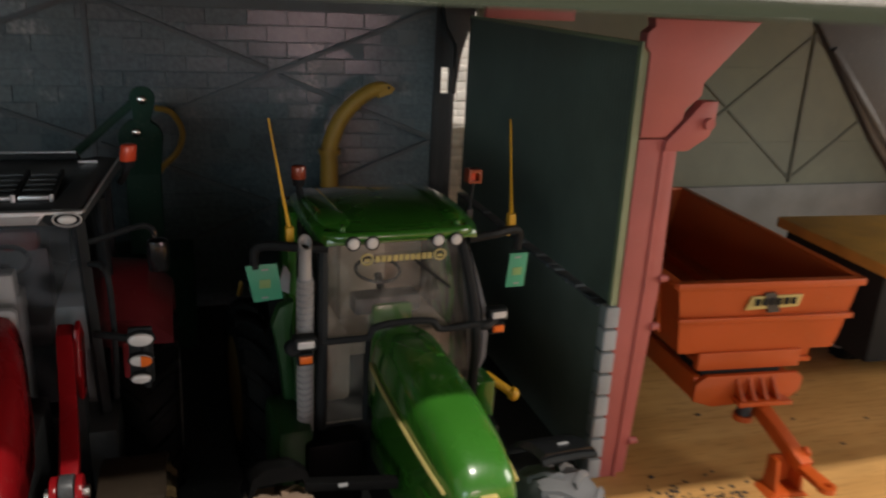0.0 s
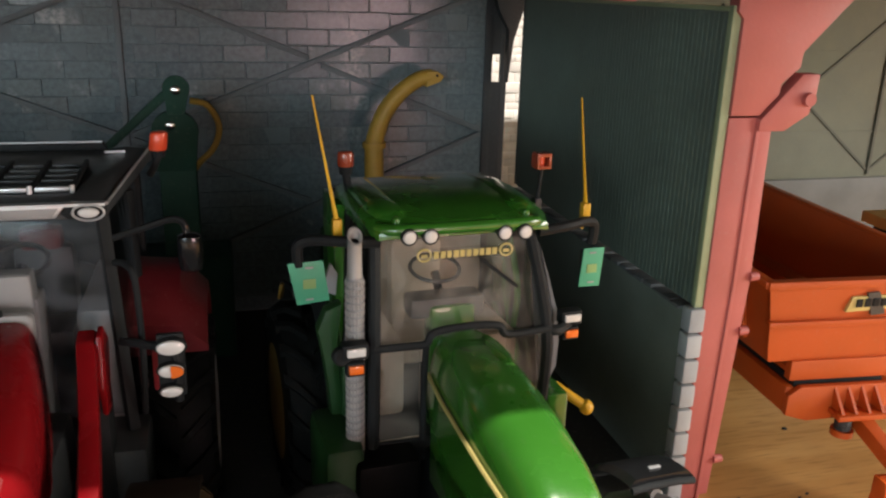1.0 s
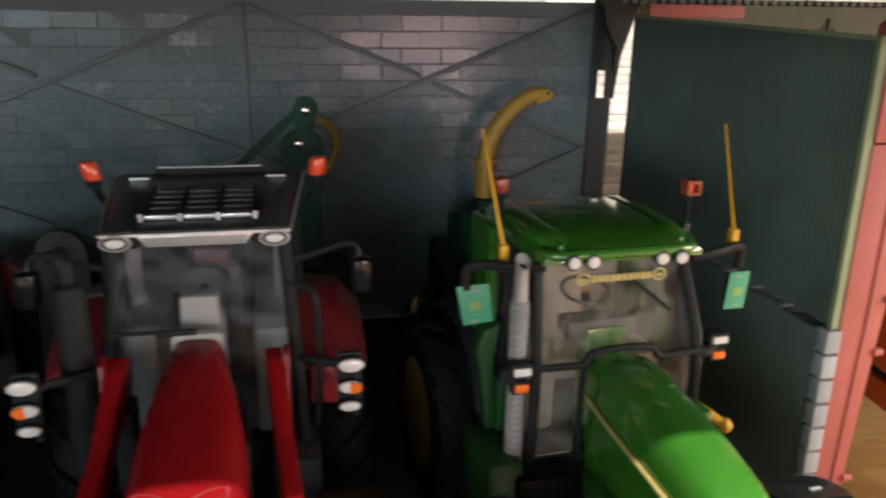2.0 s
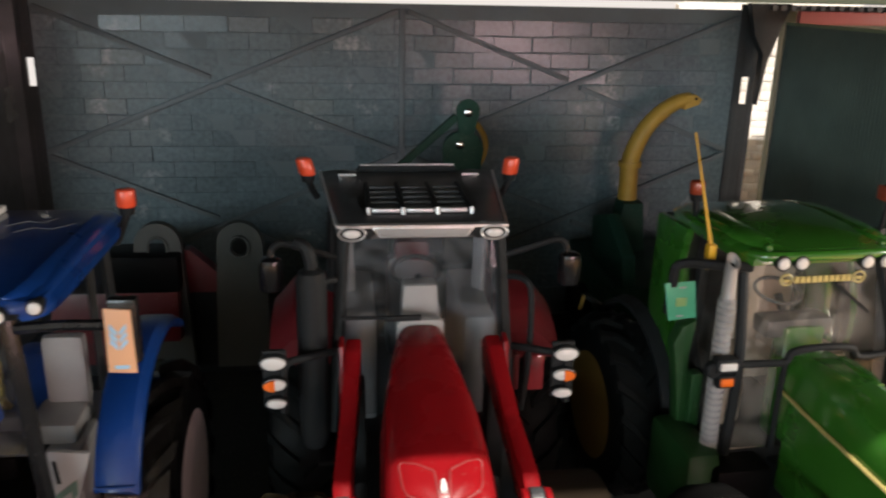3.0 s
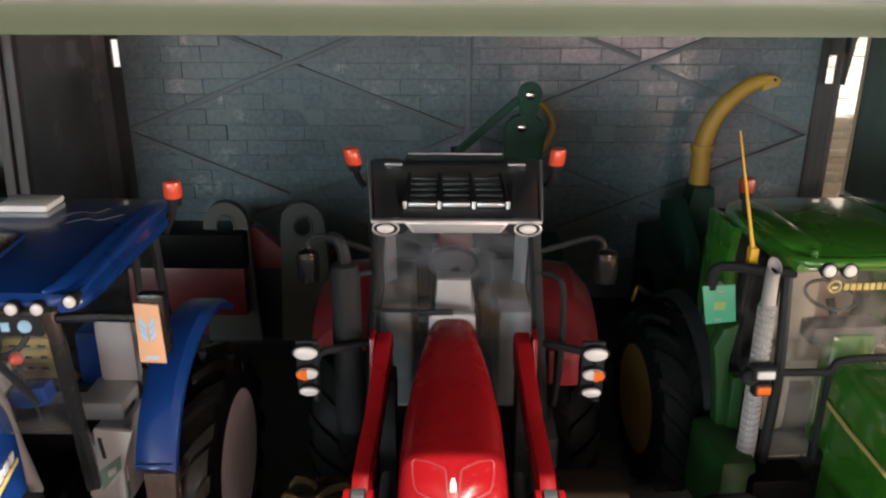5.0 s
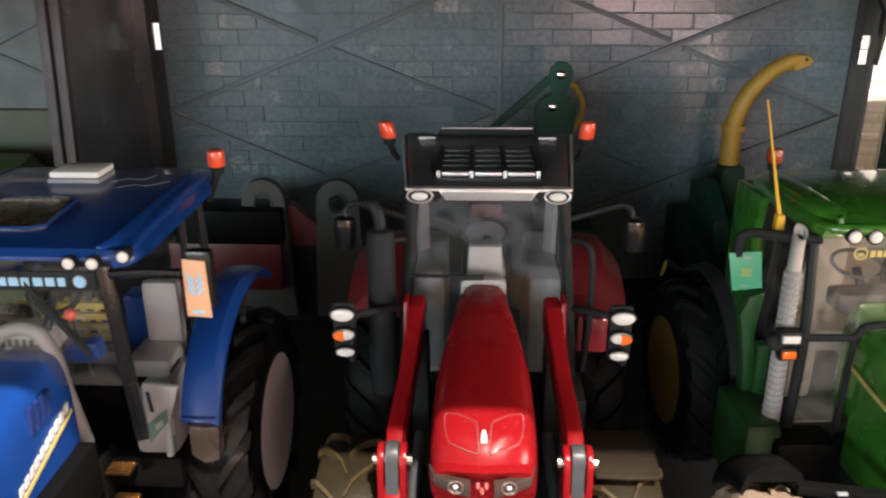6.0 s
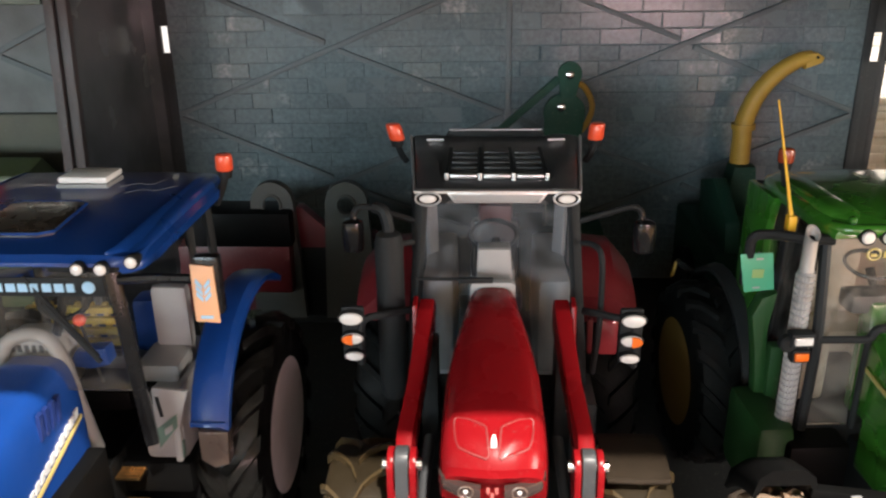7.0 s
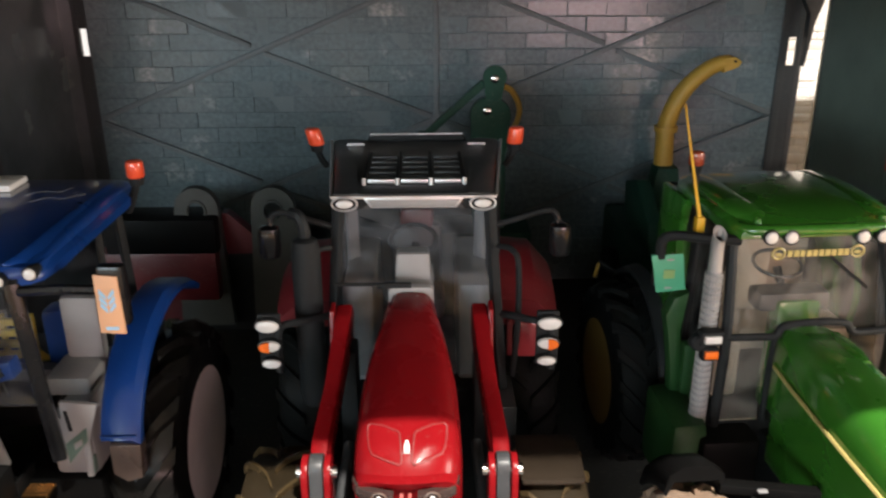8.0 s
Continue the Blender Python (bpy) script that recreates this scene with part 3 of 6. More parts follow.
part_e = structure(part("wall_partition_east", box(B(), PX, PX + 0.16, 0.78, 5.95, 0, 2.14), "lowwall"), "low dark partition wall with grey stone quoins and coping", "partition")
for i in range(8):
    z0 = i * 0.275
    d = 0.12 + rnd.uniform(-0.006, 0.006)
    part("quoin", box(B(), PX - 0.02, PX + 0.15, 0.60, 0.60 + d + 0.05, z0 + 0.012, z0 + 0.262, 0.03), "stone", part_e, "light grey stone end block" if i == 7 else "")
for i in range(26):
    y0 = 0.80 + i * 0.19
    part("coping_stone", box(B(), PX - 0.03 - rnd.uniform(0, 0.02), PX + 0.19, y0 + 0.008, y0 + 0.182, 2.125, 2.15 + rnd.uniform(0, 0.03), 0.012), "stone_dark", part_e)
sheet = structure(part("wall_sheet_east", box(B(), PX + 0.06, PX + 0.10, 0.72, 5.93, 2.2, 4.98), "sheet"), "dark green ribbed sheet that closes the upper partition", "sheet wall")
for i in range(64):
    y0 = 0.80 + i * 0.079
    part("rib", box(B(), PX + 0.053, PX + 0.062, y0, y0 + 0.035, 2.2, 4.96), "sheet", sheet)
part("front_edge", box(B(), PX + 0.04, PX + 0.13, 0.64, 0.72, 2.19, 5.03, 0.012), "sheet_edge", sheet, "pale green front edge strip")
part("top_edge", box(B(), PX + 0.04, PX + 0.12, 0.72, 5.93, 4.98, 5.02, 0.01), "sheet_edge", sheet, "pale green top edge strip")
part("rear_edge", box(B(), PX + 0.05, PX + 0.11, 5.93, 5.96, 2.2, 5.02, 0.01), "grey", sheet)
# a pale rough stone wall stands behind the shed and shows through the gap beside the post
qb = structure(part("wall_stone_behind", box(B(), 6.1, 9.6, 9.625, 9.9, 0, 5.6), "stone_white"), "pale rough stone wall behind the gap in the shed", "wall")
zq = 0.0
while zq < 5.4:
    hq, xq = rnd.uniform(0.13, 0.22), 6.1 - rnd.uniform(0, 0.3)
    while xq < 9.5:
        wq = rnd.uniform(0.28, 0.5)
        part("stone", box(B(), xq + 0.006, xq + wq - 0.006, 9.6 + rnd.uniform(-0.015, 0.015), 9.8, zq + 0.005, zq + hq - 0.005, 0.025), "stone_white", qb)
        xq += wq
    zq += hq

LX = -5.54
structure(part("wall_partition_west", box(B(), LX - 0.05, LX + 0.02, 4.25, WY, 0, 5.05), "sheet_west"), "dark smooth sheet partition beside the blue tractor", "partition")
structure(part("baseboard_west", box(B(), -17.3, -5.62, WY - 0.16, WY + 0.002, 0, 2.95, 0.02), "panel_dark"), "dark olive base wall below the pale panel", "wall")


def portal_pillar(x, y):
    """Moulded portal frame leg: a flat face with a recessed web, side bolts, a hinged bracket and a haunch under the roof."""
    mat = "pillar"
    t = thing("portal_pillar", "rose-red moulded plastic portal frame leg of the shed", "pillar", x, y, 0, 0, "portal frame legs")
    part("face", prism(B(), ((0.0, 0.0), (0.22, 0.0), (0.30, 2.4), (0.31, 4.05), (0.0, 4.05)), "y", 0.0, 0.12, 0.014), mat, t)
    part("web", prism(B(), ((0.21, 0.0), (0.38, 0.0), (0.52, 2.4), (0.50, 4.05), (0.29, 4.05), (0.28, 2.4)), "y", 0.05, 0.15, 0.014), mat, t)
    part("edge_bead", prism(B(), ((0.195, 0.0), (0.235, 0.0), (0.315, 2.4), (0.325, 4.05), (0.285, 4.05), (0.275, 2.4)), "y", -0.02, 0.06, 0.01), mat, t)
    part("rear_flange", box(B(), 0.02, 0.40, 0.16, 0.34, 0, 4.02, 0.02), mat, t)
    part("haunch", prism(B(), ((0.0, 4.07), (0.30, 4.07), (0.48, 4.26), (0.49, 4.36), (0.66, 4.50), (0.67, 4.64), (1.26, 5.26), (0.0, 5.26), (0.02, 5.18), (-0.06, 5.12), (-0.06, 4.98), (0.0, 4.92)), "y", -0.02, 0.14, 0.014), mat, t)
    br = part("bracket", prism(B(), ((0.29, 4.03), (0.50, 4.25), (0.68, 4.45), (0.86, 4.45), (0.85, 4.26), (0.80, 4.08), (0.56, 3.93), (0.29, 3.93)), "y", -0.05, 0.10, 0.014), mat, t)
    part("bolt", cyl(B(), (0.76, -0.10, 4.22), (0.76, 0.0, 4.22), 0.06, 0.07, 12), mat, br)
    for zz, bx in ((2.47, 0.50), (1.89, 0.47), (0.42, 0.39)):
        part("bolt", cyl(B(), (bx, 0.06, zz), (bx + 0.10, 0.06, zz), 0.05, 0.045, 10), mat, t)
    return t


portal_pillar(6.125, 0.62)
wp_ = thing("portal_pillar", "mauve-red shed leg at the front of the sheet partition", "pillar", -5.70, 4.0, 0, 0, "portal frame legs")
for nm, a, b, y0, mat in (("face", 0.0, 0.125, 0.0, "mauve"), ("web", 0.125, 0.17, 0.07, "post"), ("rear_flange", 0.17, 0.29, 0.02, "mauve")):
    part(nm, prism(B(), ((a - 0.15, 0), (b - 0.15, 0), (b + 0.12, 5.2), (a + 0.12, 5.2)), "y", y0, y0 + 0.12, 0.012), mat, wp_)
hd = thing("header_beam", "dark header beam under the shed roof", "beam", -5.60, 4.0, 4.86)
part("beam", box(B(), -9.0, -0.02, 0.0, 0.2, 0.0, 0.3, 0.02), "sheet", hd)
pr = thing("purlin", "rose-red plastic purlin under the roof", "beam", 6.4, 6.2, 4.98)
part("beam", box(B(), 0, 1.6, 0, 0.12, 0, 0.2, 0.02), "pillar", pr)
pr2 = thing("roof_gusset", "dark gusset plate under the shed roof", "gusset", 0, 0, 0)
part("plate", prism(B(), ((8.30, 5.33), (12.5, 5.33), (12.5, 3.2), (10.2, 3.2), (9.45, 3.95)), "y", 0.9, 1.02, 0.01), "grey", pr2)
part("stiffener", bar(B(), (8.6, 0.88, 5.0), (9.6, 0.88, 3.98), 0.05, 0.07, 0.01), "grey", pr2)
part("stiffener", bar(B(), (9.6, 0.88, 3.98), (10.3, 0.88, 3.28), 0.05, 0.07, 0.01), "grey", pr2)


# ---- wheels and small fittings ----
def wheel(parent, x, y, z, r, w, side, rim_mat, tyre_mat, rim_r=0.6, lugs=18, tread="bar"):
    """A tractor wheel on the axis x; side is +1 or -1, the way its outer face looks."""
    bm = B()
    prof = ((-0.5, rim_r), (-0.5, 0.80), (-0.44, 0.93), (-0.3, 0.965), (0.3, 0.965), (0.44, 0.93), (0.5, 0.80), (0.5, rim_r))
    rings = []
    for k in range(32):
        a = 2 * math.pi * k / 32
        rings.append([(x + px * w, y + pr_ * r * math.cos(a), z + pr_ * r * math.sin(a)) for px, pr_ in prof])
    rings.append(rings[0])
    loft(bm, rings, cap=False)
    bmesh.ops.remove_doubles(bm, verts=list(bm.verts), dist=1e-5)
    tyre = part("tyre", bm, tyre_mat, parent)
    # tread: straight bars, thin curved ridges or large blocks
    half, low, high, mat = {"bar": (0.045, 0.95, 1.02, tyre_mat), "ridge": (0.026, 0.95, 1.025, "rubber_ridge"), "block": (0.062, 0.95, 1.045, tyre_mat)}[tread]
    for k in range(lugs):
        for s in (-1, 1):
            a = 2 * math.pi * (k + (0.5 if s > 0 else 0)) / lugs
            lb = B()
            ring2 = []
            for f in ((0.03, 0.28, 0.5) if tread != "ridge" else (0.0, 0.1, 0.2, 0.3, 0.4, 0.5)):
                lag = (0.5 - f) * 2.0 if tread != "ridge" else 1.0 - (2.0 * f) ** 0.6
                aa = a + lag * 0.55 * (2 * math.pi / lugs) * 1.6
                wd = half * r * (1.1 if f > 0.3 else 0.9)
                edge = 0.09 if f > 0.45 else 0.0
                rr0, rr1 = (low - edge) * r, (high - edge * 0.9) * r
                tx = Vector((0, -math.sin(aa), math.cos(aa)))
                rad = Vector((0, math.cos(aa), math.sin(aa)))
                c = Vector((x + s * f * w * 1.02, y, z))
                ring2.append([c + rad * rr0 - tx * wd * 1.3, c + rad * rr1 - tx * wd, c + rad * rr1 + tx * wd, c + rad * rr0 + tx * wd * 1.3])
            loft(lb, ring2)
            part("lug", lb, mat, tyre)
    rb2 = B()
    ro = rim_r * r
    prof = ((0.42, ro * 1.03), (0.50, ro), (0.46, ro * 0.93), (0.36, ro * 0.80), (0.34, ro * 0.35), (0.42, ro * 0.30), (0.44, 0.001)) if rim_mat not in ("rim_plain", "rim_ochre") else ((0.42, ro * 1.03), (0.50, ro), (0.50, ro * 0.95), (0.505, ro * 0.5), (0.51, 0.001))
    rings = []
    for k in range(28):
        a = 2 * math.pi * k / 28
        rings.append([(x + side * px * w, y + pr_ * math.cos(a), z + pr_ * math.sin(a)) for px, pr_ in prof])
    rings.append(rings[0])
    loft(rb2, rings, cap=False)
    bmesh.ops.remove_doubles(rb2, verts=list(rb2.verts), dist=1e-5)
    rim = part("rim", rb2, rim_mat, parent)
    for k in range(0 if rim_mat in ("rim_plain", "rim_ochre") else 8):
        a = 2 * math.pi * k / 8
        c = (x + side * 0.43 * w, y + 0.22 * ro * math.cos(a), z + 0.22 * ro * math.sin(a))
        part("wheel_nut", cyl(B(), c, (c[0] + side * 0.03, c[1], c[2]), 0.03, n=6), rim_mat, rim)
    hb = B()
    cyl(hb, (x - 0.45 * w, y, z), (x + side * 0.2 * w, y, z), ro * 0.9, n=20)
    part("hub", hb, "black", parent)
    return tyre


def oval_lamp(parent, x, y, z, hw, hh, split=0):
    """A flat oval lamp in a black bezel that looks towards -y; split: the side of its amber half."""
    bz = part("lamp_bezel", loft(B(), [circle((x, y + 0.06, z), (1, 0, 0), (0, 0, 1), hw * 1.05, 24, hh * 1.05), circle((x, y, z), (1, 0, 0), (0, 0, 1), hw * 1.15, 24, hh * 1.2), circle((x, y - 0.01, z), (1, 0, 0), (0, 0, 1), hw * 1.08, 24, hh * 1.1)]), "black", parent)
    part("lamp_lens", loft(B(), [circle((x, y - 0.005, z), (1, 0, 0), (0, 0, 1), hw, 24, hh), circle((x, y - 0.03, z), (1, 0, 0), (0, 0, 1), hw * 0.9, 24, hh * 0.9), circle((x, y - 0.04, z), (1, 0, 0), (0, 0, 1), hw * 0.5, 24, hh * 0.5)]), "lens", bz, "white oval lens")
    if split:
        pts = [(x, z + hh * 0.92)] + [(x + split * hw * 0.96 * math.sin(math.pi * k / 10), z + hh * 0.92 * math.cos(math.pi * k / 10)) for k in range(1, 10)] + [(x, z - hh * 0.92)]
        part("amber_half", prism(B(), pts, "y", y - 0.046, y - 0.01), "amber", bz, "amber half of the lens")


def round_lamp(parent, x, y, z, r, mat="lens", body="black", dy=-1.0):
    ho = part("lamp_housing", loft(B(), [circle((x, y + 0.12, z), (1, 0, 0), (0, 0, 1), r * 0.7, 16), circle((x, y + 0.02, z), (1, 0, 0), (0, 0, 1), r * 1.22, 16), circle((x, y - 0.015, z), (1, 0, 0), (0, 0, 1), r * 1.22, 16)]), body, parent)
    part("lamp_lens", loft(B(), [circle((x, y - 0.01, z), (1, 0, 0), (0, 0, 1), r, 16), circle((x, y - 0.03, z), (1, 0, 0), (0, 0, 1), r * 0.85, 16), circle((x, y - 0.038, z), (1, 0, 0), (0, 0, 1), r * 0.4, 16)]), mat, ho)


def beacon(parent, x, y, z, r, h, mat, foot, tilt=0.0, stalk=0.035):
    """A flashing beacon; its stalk stands on foot."""
    st = part("beacon_stalk", tube(B(), curve_pts((foot, ((foot[0] + x) / 2, y, (foot[2] + z) / 2 - 0.02), (x, y, z)), 4), stalk), "black", parent)
    cup = part("beacon_base", cyl(B(), (x, y, z - 0.02), (x, y, z + 0.05), r * 0.75, r * 0.9, 16), "black", st)
    t = tilt * h
    part("beacon_dome", loft(B(), [circle((x + t * f, y, z + 0.05 + h * f), (1, 0, 0), (0, 1, 0), r * k, 18) for f, k in ((0, 0.92), (0.08, 1.0), (0.8, 0.98), (0.94, 0.9), (1.0, 0.7))]), mat, st, "orange beacon dome")


def pane(name, pts, parent, mat="glass", thick=0.015):
    """A glass pane from four corners, thickened along its normal."""
    p = [Vector(q) for q in pts]
    n = (p[1] - p[0]).cross(p[2] - p[0]).normalized() * thick
    ob = part(name, loft(B(), [p, [q + n for q in p]]), mat, parent)
    ob.visible_shadow = False
    return ob


# ---- red loader tractor ----
def red_tractor():
    t = thing("tractor", "scarlet toy tractor with a front loader and black cab roof", "tractor", 0.05, 0, 0, 0, "toy tractors")
    # bonnet
    secs = ((0.38, 0.225, 2.63), (0.34, 0.25, 2.645), (-0.10, 0.335, 2.55), (-0.55, 0.395, 2.45), (-0.95, 0.405, 2.35), (-1.18, 0.405, 2.28), (-1.31, 0.40, 2.21), (-1.40, 0.38, 2.12), (-1.45, 0.355, 2.02))

    def surf(x, y):
        for (y0, w0, z0), (y1, w1, z1) in zip(secs, secs[1:]):
            if y1 <= y <= y0:
                f = (y - y1) / (y0 - y1)
                hw, z = w1 + (w0 - w1) * f, z1 + (z0 - z1) * f
                return 1.72 + (z - 1.72) * max(0.0, 1 - (abs(x) / hw) ** 4.2) ** (1 / 4.2)
        return 2.0

    def bow(bm):
        """The nose is rounded in plan."""
        for v in bm.verts:
            if v.co.y < -1.05:
                v.co.y -= 0.11 * min(1.0, (-1.05 - v.co.y) / 0.40) * (1 - min(1.0, abs(v.co.x) / 0.4) ** 2)
        for v in bm.verts:
            v.co.x -= 0.035
        return bm

    bow_bonnet = B()
    loft(bow_bonnet, [arch_ring(y, 0, hw, 1.72, z, 4.2, 24) for y, hw, z in secs])
    hood = part("bonnet", bow(bow_bonnet), "red", t)
    for s in (-1, 1):
        pts = [(0.036, -1.385), (0.045, -1.31), (0.056, -1.235), (0.075, -1.222), (0.18, -1.185), (0.27, -1.158), (0.290, -1.172), (0.286, -1.25), (0.272, -1.32), (0.250, -1.352), (0.15, -1.38), (0.055, -1.398)]
        mid = Vector((0.165, -1.29))

        def ring_at(k, h):
            return [(s * (mid.x + (x - mid.x) * k), mid.y + (y - mid.y) * k, surf(mid.x + (x - mid.x) * k, mid.y + (y - mid.y) * k) + h) for x, y in pts]

        edge = ring_at(1.0, 0.004)
        rim = part("vent_rim", bow(tube(B(), edge + edge[:1], 0.008, 6)), "red_mesh", hood, "raised rim of the bonnet vent")
        part("bonnet_vent", bow(loft(B(), [ring_at(k, h) for k, h in ((1.0, -0.01), (0.97, 0.005), (0.8, 0.005), (0.6, 0.005), (0.4, 0.005), (0.2, 0.005))])), "red", rim, "raised bonnet panel")
    part("emblem", bow(loft(B(), [[(x, y, surf(x, y) + h) for x, y in ((-0.022, -1.346), (0.022, -1.346), (0.020, -1.32), (0.009, -1.29), (-0.009, -1.29), (-0.020, -1.32))] for h in (-0.02, 0.02)])), "mark_white", hood, "small white emblem")
    lip = B()
    loft(lip, [arch_ring(-1.30, 0, 0.40, 1.80, 2.07, 4, 24), arch_ring(-1.44, 0, 0.385, 1.80, 2.06, 4, 24), arch_ring(-1.49, 0, 0.37, 1.81, 2.04, 4, 24)])
    part("nose_lip", bow(lip), "red", t)
    gr = part("grille", box(B(), -0.36, 0.27, -1.46, -1.1, 1.1, 1.805, 0.05), "black", t)
    for i in range(7):
        part("grille_slat", box(B(), -0.30, 0.21, -1.48, -1.45, 1.2 + i * 0.075, 1.23 + i * 0.075), "grey", gr)
    for s in (-1, 1):
        hb2 = B()
        rings = []
        for k in range(10):
            x = 0.085 + 0.30 * k / 9
            y = -1.49 - 0.11 * (1 - (x / 0.4) ** 2) + (0.05 if k == 9 else 0)
            f = (x / 0.385) ** 2
            z0, z1 = 1.825 + 0.07 * f, 1.955 + 0.03 * f
            rings.append([(s * x - 0.045, y + 0.04, z0), (s * x - 0.045, y - 0.012, z0 + 0.01), (s * x - 0.045, y - 0.022, (z0 + z1) / 2), (s * x - 0.045, y - 0.010, z1 - 0.01), (s * x - 0.045, y + 0.04, z1)])
        hl = part("headlight", loft(hb2, rings), "headlamp", t, "clear chrome headlight")
        part("headlight_ring", tube(B(), circle((s * 0.19 - 0.045, -1.602, 1.92), (1, 0, 0), (0, 0, 1), 0.052, 18) + [Vector((s * 0.19 - 0.045 + 0.052, -1.602, 1.92))], 0.008, 6), "foot", hl)
        part("headlight_bulb", loft(B(), [circle((s * 0.19 - 0.045, -1.585 - d, 1.92), (1, 0, 0), (0, 0, 1), r, 14) for d, r in ((0, 0.045), (0.015, 0.045), (0.008, 0.03))]), "headlamp", hl)
        part("bulb_core", loft(B(), [circle((s * 0.19 - 0.045, -1.60 - d, 1.925), (1, 0, 0), (0, 0, 1), r, 12) for d, r in ((0, 0.018), (0.012, 0.012))]), "lens", hl)
    for q, (x, z) in enumerate(((-0.030, 1.920), (0.030, 1.920), (0.0, 1.875))):
        part("badge_mark", prism(B(), ((x - 0.012 - 0.045, z + 0.008), (x + 0.012 - 0.045, z + 0.008), (x - 0.045, z - 0.010)), "y", -1.612, -1.55), "pillar", t, "small pale triangle")
    # chassis
    part("chassis", box(B(), -0.30, 0.30, -1.4, 2.3, 0.7, 1.4, 0.05), "black", t)
    part("engine_block", box(B(), -0.34, 0.34, -1.2, 0.5, 1.2, 1.8, 0.05), "grey", t)
    part("front_axle", cyl(B(), (-1.0, -0.75, 0.78), (1.0, -0.75, 0.78), 0.14), "black", t)
    part("rear_axle", cyl(B(), (-1.0, 1.75, 0.98), (1.0, 1.75, 0.98), 0.2), "black", t)
    for s in (-1, 1):
        wheel(t, s * 1.12, -0.75, 0.80, 0.80, 0.56, s, "rim_grey", "rubber_mud", 0.58, 13, "ridge")
        wheel(t, s * 1.12, 1.75, 0.99, 0.99, 0.62, s, "rim_grey", "rubber", 0.58, 18)
    part("front_mudguard", loft(B(), [[(x, -0.75 + r * math.sin(a), 0.80 + r * math.cos(a)) for x, r in ((0.84, 0.85), (1.34, 0.85), (1.34, 0.89), (0.84, 0.89))] for a in [math.radians(-19 + 7 * k) for k in range(10)]]), "mud_plate", t, "dusty brown front mudguard")
    part("mudguard_lip", tube(B(), [(x, -0.75 + 0.875 * math.sin(a), 0.80 + 0.875 * math.cos(a)) for x, a in [(0.85, math.radians(-19)), (1.1, math.radians(-19.5)), (1.33, math.radians(-19))]], 0.025, 8), "mud_plate", t)
    # rear fenders
    for s in (-1, 1):
        fb = B()
        rings = []
        for a in [math.radians(d) for d in range(130, 25, -10)]:
            y, z = 1.75 + 1.14 * math.cos(a), 1.12 + 1.20 * math.sin(a)
            yo, zo = 1.75 + 1.08 * math.cos(a), 1.10 + 1.13 * math.sin(a)
            rings.append([(s * 0.80, y, z + 0.30 * max(0, math.sin(a))), (s * 1.18, y, z + 0.26 * max(0, math.sin(a))), (s * 1.40, y, z), (s * 1.40, yo, zo), (s * 0.80, yo, zo)])
        loft(fb, rings)
        part("rear_fender", fb, "maroon", t, "dark red rear fender")
        # lamp brackets
        bk = part("lamp_bracket", tube(B(), curve_pts(((s * 0.78, 0.35, 2.42), (s * 1.0, 0.15, 2.46), (s * 1.18, 0.07, 2.42), (s * 1.2, 0.06, 2.02)), 5), 0.035), "black", t)
        part("bracket_plate", box(B(), s * 1.21 - 0.15, s * 1.21 + 0.05, 0.05, 0.10, 2.06, 2.58, 0.03), "black", bk)
        oval_lamp(bk, s * 1.215 - 0.05, 0.0, 2.495, 0.105, 0.058)
        oval_lamp(bk, s * 1.207 - 0.05, 0.0, 2.305, 0.095, 0.052, s)
        oval_lamp(bk, s * 1.20 - 0.05, 0.0, 2.135, 0.085, 0.042)
    # cab frame
    cab = part("cab_floor", box(B(), -0.74, 0.74, 0.5, 2.2, 1.3, 1.55, 0.04), "black", t)
    for s in (-1, 1):
        part("front_pillar", bar(B(), (s * 0.80, 0.44, 1.6), (s * 0.68, 0.69, 3.36), 0.09, 0.10, 0.02), "black", t)
        part("rear_pillar", bar(B(), (s * 0.80, 2.2, 1.6), (s * 0.80, 2.15, 3.36), 0.08, 0.10, 0.02), "black", t)
        part("mid_pillar", bar(B(), (s * 0.84, 1.5, 1.6), (s * 0.80, 1.45, 3.36), 0.05, 0.08, 0.015), "black", t)
        pane("door_glass", ((s * 0.81, 0.55, 1.7), (s * 0.82, 2.1, 1.7), (s * 0.79, 2.05, 3.34), (s * 0.70, 0.72, 3.34)), t)
        part("handrail", tube(B(), curve_pts(((s * 0.90, 0.42, 1.75), (s * 0.93, 0.36, 2.3), (s * 0.92, 0.34, 2.9), (s * 0.86, 0.42, 3.02), (s * 0.76, 0.55, 3.0)), 5), 0.028), "black", t)
    pane("windscreen", ((-0.76, 0.46, 1.75), (0.76, 0.46, 1.75), (0.66, 0.69, 3.32), (-0.66, 0.69, 3.32)), t, "glass_hazy")
    pane("rear_window", ((-0.76, 2.2, 1.75), (0.76, 2.2, 1.75), (0.76, 2.15, 3.32), (-0.76, 2.15, 3.32)), t)
    wp = part("wiper", bar(B(), (-0.72, 0.42, 2.695), (-0.16, 0.40, 2.70), 0.026, 0.026), "black", t)
    part("wiper_blade", bar(B(), (-0.34, 0.37, 2.70), (-0.03, 0.37, 2.705), 0.04, 0.048, 0.008), "black", wp)
    # inside
    part("dashboard", box(B(), -0.17, 0.17, 0.62, 0.95, 1.5, 2.72, 0.06), "lgrey", t, "pale grey dashboard column")
    part("bonnet_collar", prism(B(), ((-0.24, 2.3), (0.17, 2.3), (0.17, 2.65), (0.13, 2.68), (-0.20, 2.68), (-0.24, 2.65)), "y", 0.37, 0.46, 0.02), "lgrey", t, "pale grey collar behind the bonnet")
